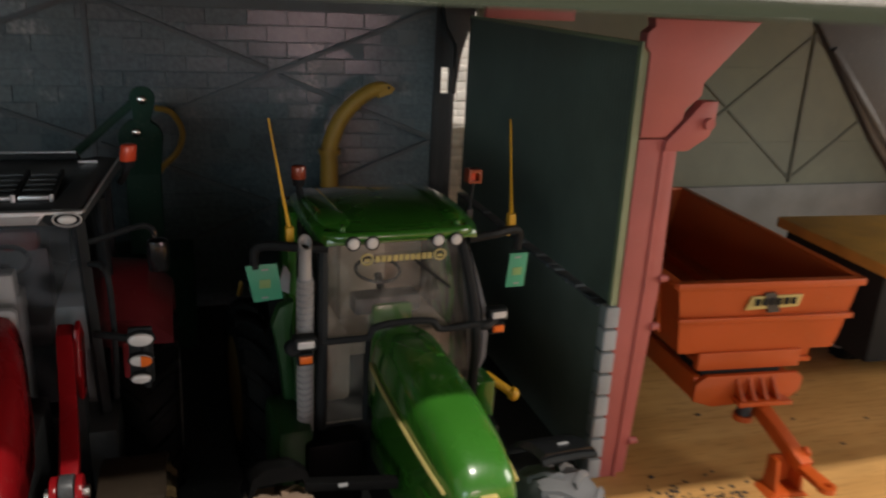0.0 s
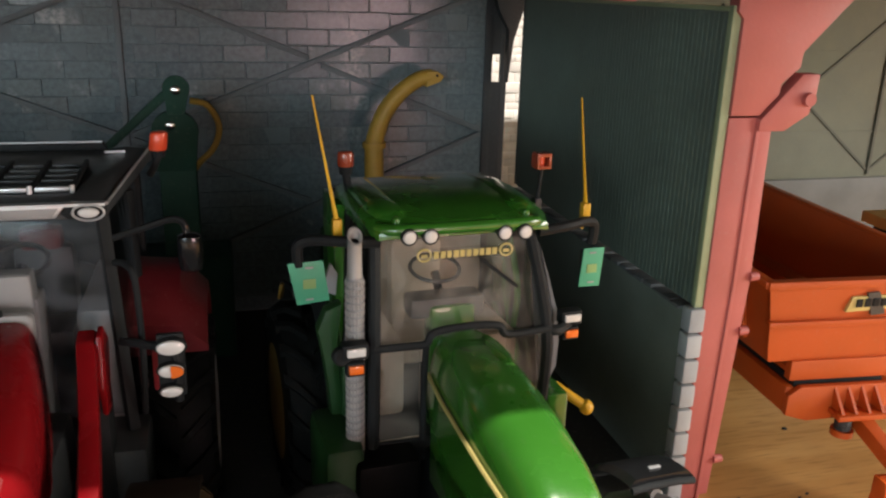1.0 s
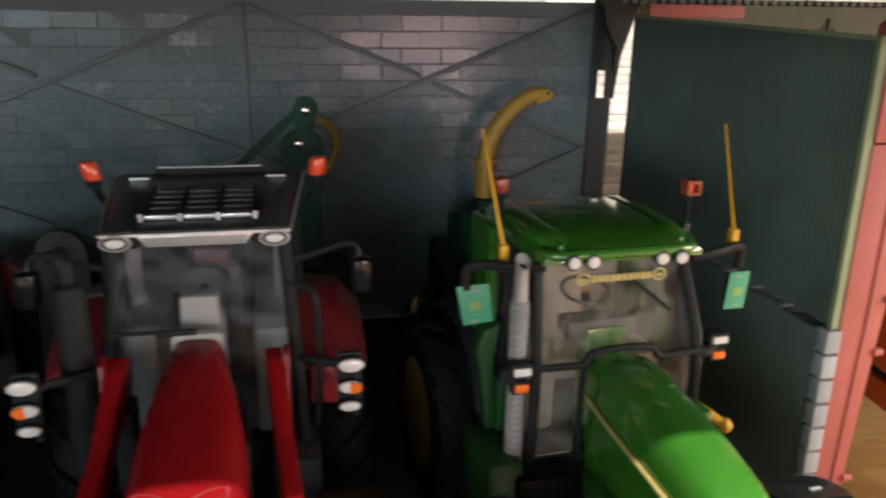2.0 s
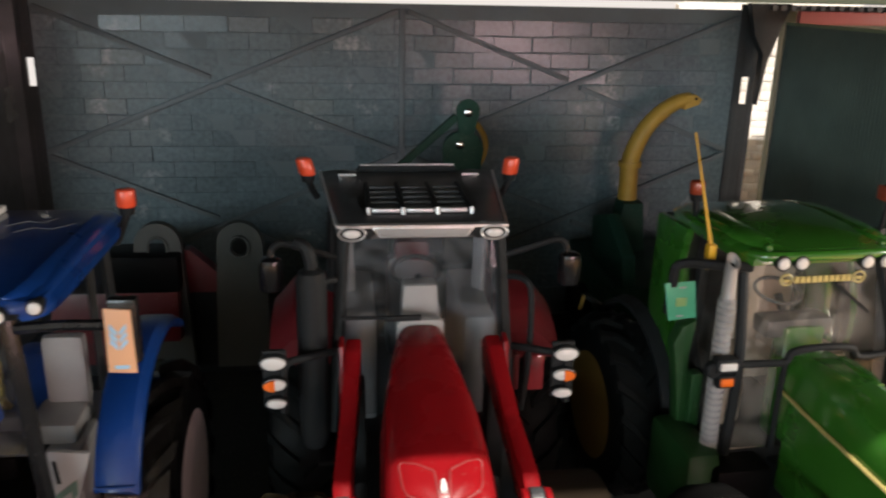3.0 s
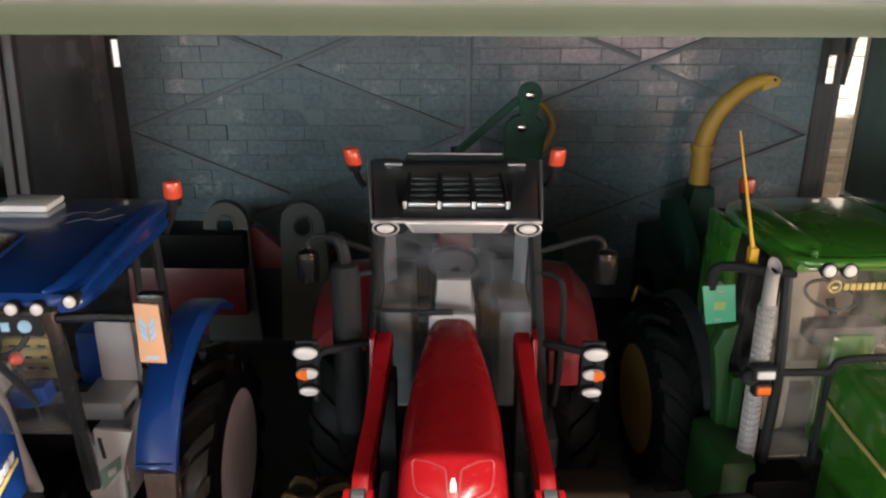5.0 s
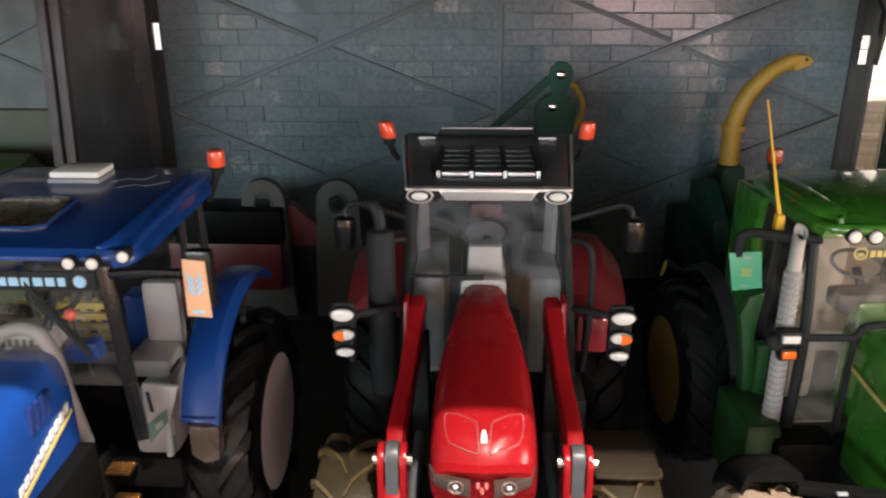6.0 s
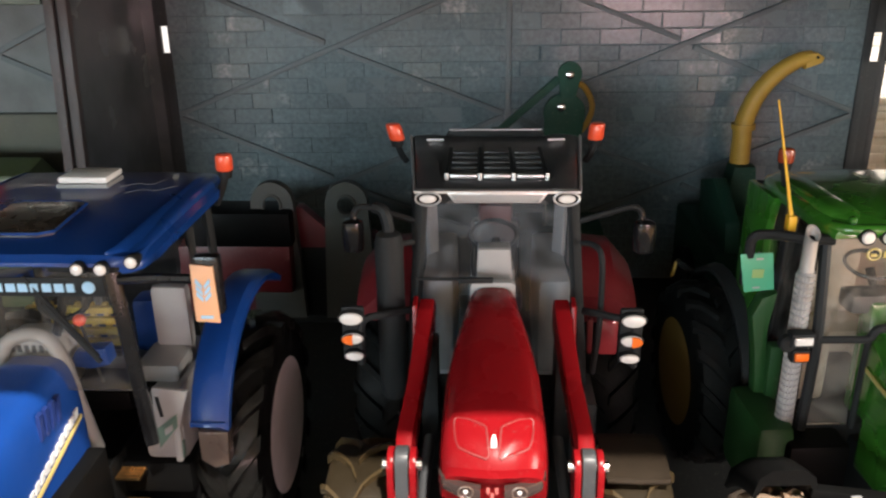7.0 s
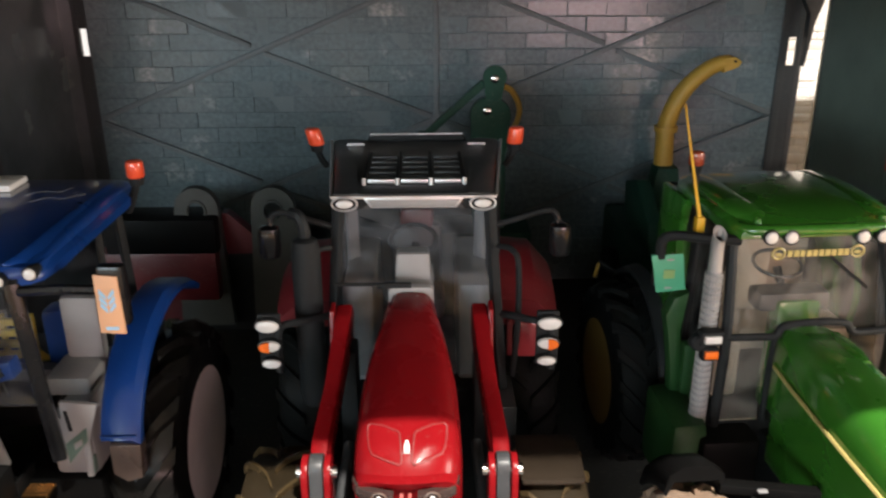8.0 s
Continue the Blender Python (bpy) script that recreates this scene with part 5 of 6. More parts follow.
    for s in (-1, 1):
        part("side_rail", loft(B(), [arch_ring(y, s * cx, hw, z - 0.08, z + 0.028, 2.6, 16) for y, cx, hw, z in ((0.17, 0.52, 0.10, 3.355), (0.25, 0.54, 0.15, 3.395), (0.45, 0.57, 0.155, 3.412), (1.0, 0.585, 0.15, 3.425), (1.4, 0.57, 0.15, 3.405), (1.56, 0.54, 0.10, 3.37))]), "green", roof_g, "raised side of the roof")
        part("rail_knob", loft(B(), [circle((s * 0.55, 0.14, 3.375 + h), (1, 0, 0), (0, 1, 0), r, 12) for h, r in ((-0.02, 0.035), (0.012, 0.034), (0.026, 0.02))]), "green", roof_g)
    part("front_brow", tube(B(), curve_pts(((-0.68, 0.2, 3.305), (-0.62, 0.09, 3.31), (-0.42, 0.045, 3.315), (0.0, 0.03, 3.318), (0.42, 0.045, 3.315), (0.62, 0.09, 3.31), (0.68, 0.2, 3.305)), 4), 0.05, 10, 1.0), "green", roof_g, "rounded front brow of the roof")
    for x in (-0.484, -0.312, 0.312, 0.49):
        round_lamp(roof_g, x, 0.0, 3.262 - 0.02 * x, 0.055)
    beacon(roof_g, -0.74, 1.1, 3.56, 0.072, 0.13, "beacon_brown", (-0.70, 1.15, 3.33))
    bs = part("beacon_stalk", tube(B(), [(0.84, 0.55, 3.28), (0.855, 0.55, 3.45), (0.87, 0.55, 3.64)], 0.018), "black", roof_g)
    part("beacon_foot", box(B(), 0.81, 0.87, 0.50, 0.60, 3.27, 3.38, 0.012), "grey", bs)
    bb = B()
    box(bb, 0.80, 0.935, 0.49, 0.62, 3.64, 3.665, 0.006)
    box(bb, 0.80, 0.935, 0.49, 0.62, 3.745, 3.775, 0.006)
    for x0 in (0.80, 0.91):
        box(bb, x0, x0 + 0.025, 0.49, 0.62, 3.66, 3.75, 0.005)
    part("beacon_shell", bb, "beacon_brown", bs, "brown-orange square beacon shell")
    part("beacon_core", cyl(B(), (0.868, 0.56, 3.66), (0.868, 0.56, 3.75), 0.032, n=12), "beacon", bs)
    # exhaust
    # rows of small raised plates round a dark core
    bm = B()
    n, m = 26, 16
    for k in range(n):
        z0 = 1.36 + 1.58 * k / n
        z1 = z0 + 1.58 / n * 0.76
        for j in range(m):
            a0 = 2 * math.pi * j / m
            a1 = a0 + 2 * math.pi / m * 0.74
            q = []
            for r, d, e in ((0.066, 0.0, 0.0), (0.078, 0.05, 0.006)):
                q += [bm.verts.new((-0.89 + r * math.cos(a), 0.10 + r * math.sin(a), z)) for a, z in ((a0 + d, z0 + e), (a1 - d, z0 + e), (a1 - d, z1 - e), (a0 + d, z1 - e))]
            bm.faces.new(q[4:])
            for i in range(4):
                i2 = (i + 1) % 4
                bm.faces.new((q[i], q[i2], q[4 + i2], q[4 + i]))
    ex = part("exhaust_shield", bm, "shield", t, "silver perforated exhaust shield", 20)
    part("exhaust_core", cyl(B(), (-0.89, 0.10, 1.34), (-0.89, 0.10, 2.95), 0.069, n=24), "mgrey", ex, "grey core behind the plates")
    pb = B()
    loft(pb, [circle((-0.89, 0.10, z), (1, 0, 0), (0, 1, 0), r, 18) for z, r in ((2.92, 0.068), (2.96, 0.060), (3.12, 0.056), (3.22, 0.056))] + [[Vector((-0.89 + 0.058 * math.cos(a), 0.08 + 0.058 * math.sin(a), 3.29 + 0.055 * math.sin(a))) for a in [2 * math.pi * k / 18 for k in range(18)]], [Vector((-0.89 + 0.042 * math.cos(a), 0.08 + 0.042 * math.sin(a), 3.285 + 0.045 * math.sin(a))) for a in [2 * math.pi * k / 18 for k in range(18)]], [Vector((-0.89 + 0.04 * math.cos(a), 0.10 + 0.04 * math.sin(a), 3.12)) for a in [2 * math.pi * k / 18 for k in range(18)]]])
    part("exhaust_pipe", pb, "shield", ex)
    part("exhaust_foot", cyl(B(), (-0.89, 0.10, 1.1), (-0.89, 0.10, 1.36), 0.085, n=14), "black", ex)
    # lamp boxes on arms
    part("lamp_knob", loft(B(), [circle((-1.03, 0.0 - d, 2.36), (1, 0, 0), (0, 0, 1), r, 16) for d, r in ((0, 0.05), (0.02, 0.075), (0.08, 0.075), (0.10, 0.055))]), "black", t)
    for x, y, s in ((-0.93, -0.12, -1), (1.03, 0.08, 1)):
        la = part("lamp_arm", tube(B(), curve_pts(((s * 0.76, 0.04, 2.36), (s * 0.86, 0.02, 2.34), (x - s * 0.02, y + 0.05, 2.34)), 4), 0.05, 8), "black", t)
        part("lamp_box", box(B(), x - 0.10, x + 0.10, y, y + 0.12, 2.34, 2.47, 0.02), "black", la)
        part("white_lens", box(B(), x - 0.075, x + 0.075, y - 0.025, y + 0.01, 2.375, 2.445, 0.015), "lens", la)
        part("amber_box", box(B(), x - 0.075, x + 0.075, y, y + 0.10, 2.20, 2.32, 0.02), "black", la)
        part("amber_lens", box(B(), x - 0.058, x + 0.058, y - 0.025, y + 0.01, 2.23, 2.30, 0.012), "amber", la)
    # mirrors with printed cards
    for s, x0, x1, z0, z1, lean in ((-1, -1.36, -1.10, 2.68, 3.03, 0.05), (1, 1.19, 1.40, 2.60, 2.96, 0.03)):
        ar = part("mirror_arm", tube(B(), curve_pts(((s * 0.68, 0.14, 3.20), (s * 0.95, 0.16, 3.22), (s * 1.18, 0.26, 3.22), (s * 1.29, 0.30, 3.17), (s * 1.29, 0.32, 3.0)), 5), 0.045, 8), "black", t)
        cards = [(x0 - lean * 0.4, z1), (x1 + 0.0, z1 + 0.01), (x1 + lean, z0 + 0.02), (x0 + lean * (1 if s < 0 else -0.6), z0)]
        if s > 0:
            cards = [(x0 + 0.02, z1), (x1 + 0.01, z1), (x1 - 0.015, z0), (x0 - 0.01, z0 + 0.005)]
        cd = part("mirror_card", prism(B(), cards, "y", 0.29, 0.305, 0.004), "card_green", ar, "mint green printed card on the mirror")
        mx, mz = sum(c[0] for c in cards) / 4, sum(c[1] for c in cards) / 4
        bm = B()
        box(bm, mx - 0.05, mx + 0.05, 0.283, 0.292, mz - 0.05, mz + 0.03, 0.015)
        part("card_mark", bm, "mark_dull", cd, "small dull yellow mark")
        bm = B()
        box(bm, mx - 0.03, mx + 0.03, 0.284, 0.291, z1 - 0.05, z1 - 0.035)
        box(bm, mx - 0.03, mx + 0.03, 0.284, 0.291, z0 + 0.035, z0 + 0.05)
        part("card_line", bm, "lgrey", cd)
        part("mirror_back", box(B(), x0 + 0.02, x1 - 0.01, 0.31, 0.37, z0 + 0.05, z1 - 0.02, 0.02), "black", ar)
    # aerials
    for s, bx, by, tx, ty, tz in ((-1, -0.985, 0.30, -1.115, 0.55, 4.29), (1, 1.20, 0.32, 1.44, 0.98, 4.18)):
        ab = part("aerial_clip", box(B(), bx - 0.036, bx + 0.036, by - 0.04, by + 0.04, 3.22, 3.37, 0.014), "yellow", t, "yellow aerial clip")
        part("aerial", tube(B(), [(bx, by, 3.34), (bx + (tx - bx) * 0.15, by + (ty - by) * 0.15, 3.34 + (tz - 3.34) * 0.15), ((bx + tx) / 2, (by + ty) / 2, (3.34 + tz) / 2), (tx, ty, tz)], [0.022, 0.014, 0.011, 0.008], 8), "yellow", ab, "thin yellow aerial")
        part("clip_tail", cyl(B(), (bx - 0.02, by, 3.14), (bx, by, 3.25), 0.012, n=6), "yellow", ab)
    yb = part("yellow_cylinder", cyl(B(), (1.10, 0.45, 1.57), (1.36, 0.29, 1.39), 0.048, n=14), "yellow", t, "yellow cylinder beside the cab")
    part("cylinder_cap", loft(B(), [circle((1.36 + 0.03 * d, 0.29 - 0.022 * d, 1.39 - 0.026 * d), (0.51, 0.86, 0), (0.43, -0.26, 0.86), r, 16) for d, r in ((-0.9, 0.05), (-0.4, 0.07), (0.6, 0.072), (1.3, 0.055), (1.6, 0.03))]), "yellow", yb)
    part("cab_foot", box(B(), 0.82, 1.02, 0.02, 0.40, 1.30, 1.72, 0.03), "green", t, "green block at the foot of the cab")
    part("rear_lamp", loft(B(), [[(-0.98 + dx, 1.02 + d, 2.50), (-0.86 + dx, 1.0 + d, 2.46), (-0.84 + dx, 1.0 + d, 2.66), (-0.90 + dx, 1.0 + d, 2.76)] for dx, d in ((0, 0), (0, 0.05))]), "lgrey", t, "pale grey rear lamp plate")
    lv = part("rear_lever", bar(B(), (-1.11, 2.9, 1.74), (-1.075, 2.88, 1.93), 0.09, 0.04, 0.012), "yellow_dull", t, "yellow rear lever")
    part("lever_link", bar(B(), (-1.08, 2.9, 1.93), (-0.55, 2.6, 1.6), 0.06, 0.06, 0.01), "black", lv)
    part("air_duct", loft(B(), [[(0.80 + dx, 0.30, z), (0.80 + dx + w * 0.6, 0.24, z), (0.80 + dx + w, 0.30, z), (0.80 + dx + w, 0.50, z), (0.80 + dx, 0.52, z)] for z, dx, w in ((3.05, -0.08, 0.05), (2.75, -0.02, 0.10), (2.4, 0.02, 0.17), (2.1, 0.03, 0.20), (1.85, 0.03, 0.19), (1.72, 0.03, 0.13))]), "duct", t, "blue-grey moulded duct beside the cab")
    return t


green_tractor()


# ---- blue tractor ----
def blue_tractor():
    t = thing("tractor", "royal blue toy tractor with a flat roof and grey interior", "tractor", -3.52, 0, 0, 0, "toy tractors")
    secs = ((-0.78, 0.31, 2.52), (-1.0, 0.325, 2.52), (-1.5, 0.33, 2.45), (-2.0, 0.33, 2.36), (-2.5, 0.31, 2.24), (-2.85, 0.28, 2.08), (-3.0, 0.25, 1.93))
    hood = part("bonnet", loft(B(), [arch_ring(y, -0.10, hw, 1.5, z, 5.0, 26) for y, hw, z in secs]), "blue", t, "blue bonnet with a yellow stripe")
    for s in (-1, 1):
        for k in range(4):
            y0 = -1.10 - k * 0.085
            part("side_vent", prism(B(), ((y0, 2.37), (y0 - 0.045, 2.36), (y0 - 0.075, 2.16), (y0 - 0.03, 2.17)), "x", -0.10 + s * 0.30, -0.10 + s * 0.335), "blue_dark", hood)
        r9 = random.Random(9)
        for k in range(10):
            y0 = -0.90 - k * 0.083
            zz = 2.13 - 0.025 * k
            part("mark_bar", prism(B(), ((y0, zz), (y0 - 0.058 * r9.uniform(0.8, 1.05), zz - 0.012), (y0 - 0.075, zz - 0.082), (y0 - 0.017, zz - 0.07)), "x", -0.10 + s * 0.322, -0.10 + s * 0.338), "mark_white", hood)
        part("side_stripe", prism(B(), ((-0.86, 2.045), (-0.86, 2.015), (-2.1, 1.64), (-2.1, 1.685)), "x", -0.10 + s * 0.322, -0.10 + s * 0.337), "mark_yellow", hood, "pale yellow stripe")
    part("bonnet_frame", tube(B(), curve_pts(((-0.48, -0.70, 1.60), (-0.45, -0.72, 2.1), (-0.42, -0.73, 2.45), (-0.32, -0.72, 2.62), (-0.14, -0.71, 2.68), (0.0, -0.72, 2.63), (0.10, -0.73, 2.45), (0.145, -0.72, 2.1), (0.20, -0.66, 1.58)), 5), 0.06, 10), "lgrey", t, "light grey arch behind the bonnet")
    cb2 = part("dash_top", box(B(), -0.40, 0.05, -0.68, -0.36, 2.36, 2.62, 0.06), "lgrey", t)
    for k in range(6):
        part("dash_slot", box(B(), -0.35 + k * 0.06, -0.32 + k * 0.06, -0.69, -0.67, 2.50, 2.56), "grey", cb2)
    part("chassis", box(B(), -0.32, 0.32, -2.9, 1.2, 0.6, 1.45, 0.05), "arch_black", t)
    part("engine_block", box(B(), -0.36, 0.36, -2.7, -0.8, 1.2, 1.7, 0.04), "arch_black", t)
    part("front_axle", cyl(B(), (-0.9, -2.3, 0.74), (0.9, -2.3, 0.74), 0.13), "black", t)
    part("rear_axle", cyl(B(), (-1.0, 0.5, 1.05), (1.0, 0.5, 1.05), 0.2), "black", t)
    for s in (-1, 1):
        wheel(t, s * 0.92, -2.35, 0.74, 0.74, 0.45, s, "rim_grey", "rubber", 0.58, 16)
        wheel(t, s * 1.24, 0.52, 1.08, 1.08, 0.56, s, "rim_plain", "rubber_block", 0.62, 15, "block")
        fb = B()
        rings = []
        for a in [math.radians(d) for d in range(166, 40, -9)]:
            c, sn = math.cos(a), math.sin(a)
            y, z = 0.55 + 1.26 * c, 1.55 + 1.05 * sn
            yo, zo = 0.55 + 1.19 * c, 1.53 + 0.99 * sn
            rings.append([(s * 1.03, y, z), (s * 1.07, y - 0.02, z + 0.02), (s * 1.29, y - 0.02, z + 0.02), (s * 1.35, y, z - 0.03), (s * 1.35, yo, zo), (s * 1.03, yo, zo)])
        loft(fb, rings)
        fd = part("rear_fender", fb, "blue", t, "blue rear fender")
        part("fender_foot", prism(B(), ((s * 1.20 - 0.13, 1.74), (s * 1.20 + 0.13, 1.74), (s * 1.20 + 0.11, 1.42), (s * 1.20 - 0.02, 1.38), (s * 1.20 - 0.13, 1.46)), "y", -0.64, -0.50, 0.02), "foot", fd)
        part("fender_seam", tube(B(), [(s * 1.04, -0.69, 1.86), (s * 1.18, -0.715, 1.87), (s * 1.33, -0.69, 1.86)], 0.012, 6), "blue", fd)
    # cab
    part("cab_floor", box(B(), -0.96, 0.96, -0.62, 0.9, 1.10, 1.4, 0.05), "arch_black", t)
    for s in (-1, 1):
        part("front_pillar", bar(B(), (s * 0.785, -0.866, 1.78), (s * 0.70, -0.90, 3.36), 0.10, 0.11, 0.025), "jet", t)
        part("mid_pillar", bar(B(), (s * 0.96, 0.10, 1.6), (s * 0.90, 0.20, 3.42), 0.06, 0.06, 0.015), "black", t)
        part("rear_pillar", bar(B(), (s * 0.92, 0.82, 1.6), (s * 0.86, 0.75, 3.44), 0.07, 0.07, 0.015), "black", t)
        if s < 0:
            pane("door_glass", ((s * 0.84, -0.80, 1.55), (s * 0.97, 0.08, 1.55), (s * 0.90, 0.16, 3.38), (s * 0.74, -0.84, 3.36)), t)
        part("side_console", box(B(), s * 0.74 - 0.18, s * 0.74 + 0.18, -0.55, 0.75, 1.4, 1.95, 0.06), "lgrey", t)
    pane("windscreen", ((-0.73, -0.91, 2.30), (0.73, -0.91, 2.30), (0.66, -0.94, 3.34), (-0.66, -0.94, 3.34)), t, "glass_beige")
    pane("rear_window", ((-0.85, 0.82, 1.6), (0.85, 0.82, 1.6), (0.82, 0.76, 3.4), (-0.82, 0.76, 3.4)), t)
    nb = part("name_band", box(B(), -0.66, 0.66, -0.962, -0.945, 3.12, 3.27, 0.004), "black", t, "black sun strip with pale blue bars")
    r3 = random.Random(3)
    bar_row(nb, "mark_blue", -0.56, 3.16, 1.02, 0.066, 11, r3, 0.0, -0.962)
    part("round_mark", loft(B(), [circle((0.54, -0.962 - d, 3.195), (1, 0, 0), (0, 0, 1), r, 16) for d, r in ((0, 0.05), (0.012, 0.045))]), "mark_blue", nb)
    wp = part("wiper", bar(B(), (0.05, -0.96, 3.28), (0.52, -0.97, 2.62), 0.025, 0.03), "black", t)
    part("wiper_blade", bar(B(), (0.18, -0.975, 3.06), (0.54, -0.98, 2.58), 0.02, 0.035), "black", wp)
    seat = part("seat", box(B(), -0.30, 0.30, -0.15, 0.35, 1.6, 1.82, 0.08), "arch_black", t)
    part("seat_back", box(B(), -0.28, 0.28, 0.28, 0.46, 1.75, 1.95, 0.08), "grey", seat)
    seat2 = part("passenger_seat", box(B(), 0.40, 0.80, -0.20, 0.30, 1.94, 2.12, 0.06), "lgrey", t, "light grey passenger seat")
    part("passenger_back", box(B(), 0.46, 0.80, 0.18, 0.32, 2.08, 2.70, 0.09), "lgrey", seat2)
    dr = part("door_panel", prism(B(), ((-0.62, 1.42), (-0.25, 1.42), (-0.02, 1.62), (0.02, 2.05), (-0.55, 2.05)), "x", 0.84, 0.90, 0.02), "lgrey", t, "light grey lower door panel")
    cf = part("console_front", prism(B(), ((0.71, 2.13), (1.01, 2.10), (0.91, 1.76), (0.70, 1.50)), "y", -0.60, -0.552, 0.012), "lgrey", t, "light grey console below the seat")
    part("console_slot", prism(B(), ((0.735, 2.05), (0.765, 2.05), (0.785, 1.86), (0.755, 1.86)), "y", -0.606, -0.59), "black", cf)
    part("console_sticker", prism(B(), ((0.712, 1.74), (0.90, 1.89), (0.892, 1.765), (0.715, 1.55)), "y", -0.606, -0.59), "sticker", cf, "pale green printed sticker")
    part("sticker_mark", prism(B(), ((0.78, 1.74), (0.85, 1.79), (0.85, 1.735), (0.78, 1.68)), "y", -0.612, -0.60), "lgrey", cf)
    part("door_slot", box(B(), 0.895, 0.906, -0.44, -0.38, 1.66, 1.9, 0.004), "black", dr)
    part("door_sticker", prism(B(), ((-0.60, 1.45), (-0.22, 1.46), (-0.08, 1.60), (-0.58, 1.60)), "x", 0.899, 0.907), "sticker", dr, "pale printed sticker")
    kn = part("control_lever", cyl(B(), (0.24, -0.45, 2.1), (0.22, -0.6, 2.72), 0.015, n=8), "black", t)
    part("lever_knob", loft(B(), [circle((0.22, -0.6, 2.75 + 0.05 * math.sin(a)), (1, 0, 0), (0, 1, 0), 0.05 * math.cos(a) + 0.002, 14) for a in [math.radians(d) for d in range(-80, 81, 20)]]), "beacon", kn, "orange lever knob")
    sw = part("steering_wheel", tube(B(), [(0.22 * math.cos(a), -0.38 + 0.10 * math.sin(a), 2.86 + 0.16 * math.sin(a)) for a in [2 * math.pi * k / 24 for k in range(25)]], 0.025, 6), "black", t)
    part("steering_column", cyl(B(), (0, -0.6, 2.6), (0, -0.38, 2.86), 0.04, n=8), "black", sw)
    # roof
    rings = []
    for y, hw, z0, z1 in ((-1.14, 0.84, 3.43, 3.46), (-1.10, 0.97, 3.42, 3.51), (-0.9, 1.0, 3.42, 3.54), (-0.4, 1.0, 3.42, 3.57), (0.3, 1.00, 3.42, 3.585), (0.85, 0.99, 3.42, 3.57), (1.0, 0.94, 3.44, 3.53)):
        rings.append(arch_ring(y, 0, hw, z0, z1, 6.5, 28))
    roof_b = part("cab_roof", loft(B(), rings), "blue", t, "flat royal blue cab roof")
    for s in (-1, 1):
        part("roof_skirt", prism(B(), ((-1.02, 3.50), (0.92, 3.50), (0.98, 3.42), (0.3, 3.36), (-0.7, 3.33), (-1.0, 3.38)), "x", s * 0.93, s * 1.0, 0.015), "blue", roof_b)
        part("roof_bevel", loft(B(), [[(s * (0.86 - d), y, 3.578 - g), (s * (0.90 - d), y, 3.568 - g), (s * (1.045 - d), y, 3.45 - g), (s * (1.03 - d), y, 3.37), (s * (0.97 - d), y, 3.36), (s * (0.88 - d), y, 3.43)] for y, d, g in ((-1.09, 0.09, 0.055), (-1.02, 0.03, 0.03), (-0.85, 0.0, 0.008), (-0.4, 0.0, 0.0), (0.6, 0.0, 0.0), (0.86, 0.01, 0.012), (0.95, 0.05, 0.04))]), "blue", roof_b, "bright blue bevelled roof edge", 60)
        part("front_lip", box(B(), s * 0.60 - 0.26, s * 0.60 + 0.26, -1.12, -0.95, 3.37, 3.45, 0.03), "black", roof_b)
        for x, y, z in ((0.60, -1.175, 3.43), (0.77, -1.175, 3.43), (0.985, -1.15, 3.475)):
            round_lamp(roof_b, s * x, y, z, 0.044)
        beacon(roof_b, s * 1.10, 0.72, 3.58, 0.078, 0.15, "beacon", (s * 0.98, 0.75, 3.30))
    hatch = part("roof_hatch", loft(B(), [[(-0.40 + dx, -0.78 + dy, z - 0.01), (-0.30 + dx, -0.84 + dy, z - 0.01), (0.16 - dx, -0.84 + dy, z - 0.01), (0.26 - dx, -0.78 + dy, z - 0.01), (0.24 - dx, -0.20 - dy, z + 0.02), (0.16 - dx, -0.15 - dy, z + 0.02), (-0.30 + dx, -0.15 - dy, z + 0.02), (-0.38 + dx, -0.20 - dy, z + 0.02)] for dx, dy, z in ((0, 0, 3.55), (0, 0, 3.585), (0.03, 0.03, 3.592))]), "smoked", roof_b, "dark smoked roof hatch")
    part("hatch_rim", tube(B(), [(-0.40, -0.78, 3.572), (-0.30, -0.84, 3.57), (0.16, -0.84, 3.57), (0.26, -0.78, 3.572), (0.24, -0.20, 3.60), (0.16, -0.15, 3.602), (-0.30, -0.15, 3.602), (-0.38, -0.20, 3.60), (-0.40, -0.78, 3.572)], 0.012, 6), "blue", hatch)
    part("roof_box", box(B(), -0.26, 0.20, 0.28, 0.62, 3.57, 3.62, 0.015), "lgrey", roof_b)
    part("roof_box_lid", box(B(), -0.24, 0.20, 0.28, 0.62, 3.625, 3.685, 0.03), "white", roof_b, "white box on the roof")
    part("inner_fender", box(B(), 0.12, 0.50, 0.5, 0.78, 1.6, 2.42, 0.06), "blue", t, "blue inner fender behind the seat")
    part("console_cover", prism(B(), ((0.02, 2.30), (0.10, 2.44), (0.36, 2.47), (0.38, 2.32), (0.22, 2.28)), "y", -0.56, -0.40, 0.02), "blue", t, "blue cover beside the dashboard")
    for k, q in enumerate(((0.30, 0.30, 0.62), (0.42, 0.12, 0.80))):
        part("dust_thread", tube(B(), curve_pts(((q[0], q[1], 3.592), (q[0] + 0.12, q[1] + 0.10, 3.597), (q[0] + 0.24, q[1] + 0.08, 3.592), (q[2], q[1] + 0.22, 3.594)), 4), 0.0016, 5), "lgrey", roof_b, "pale dust thread")
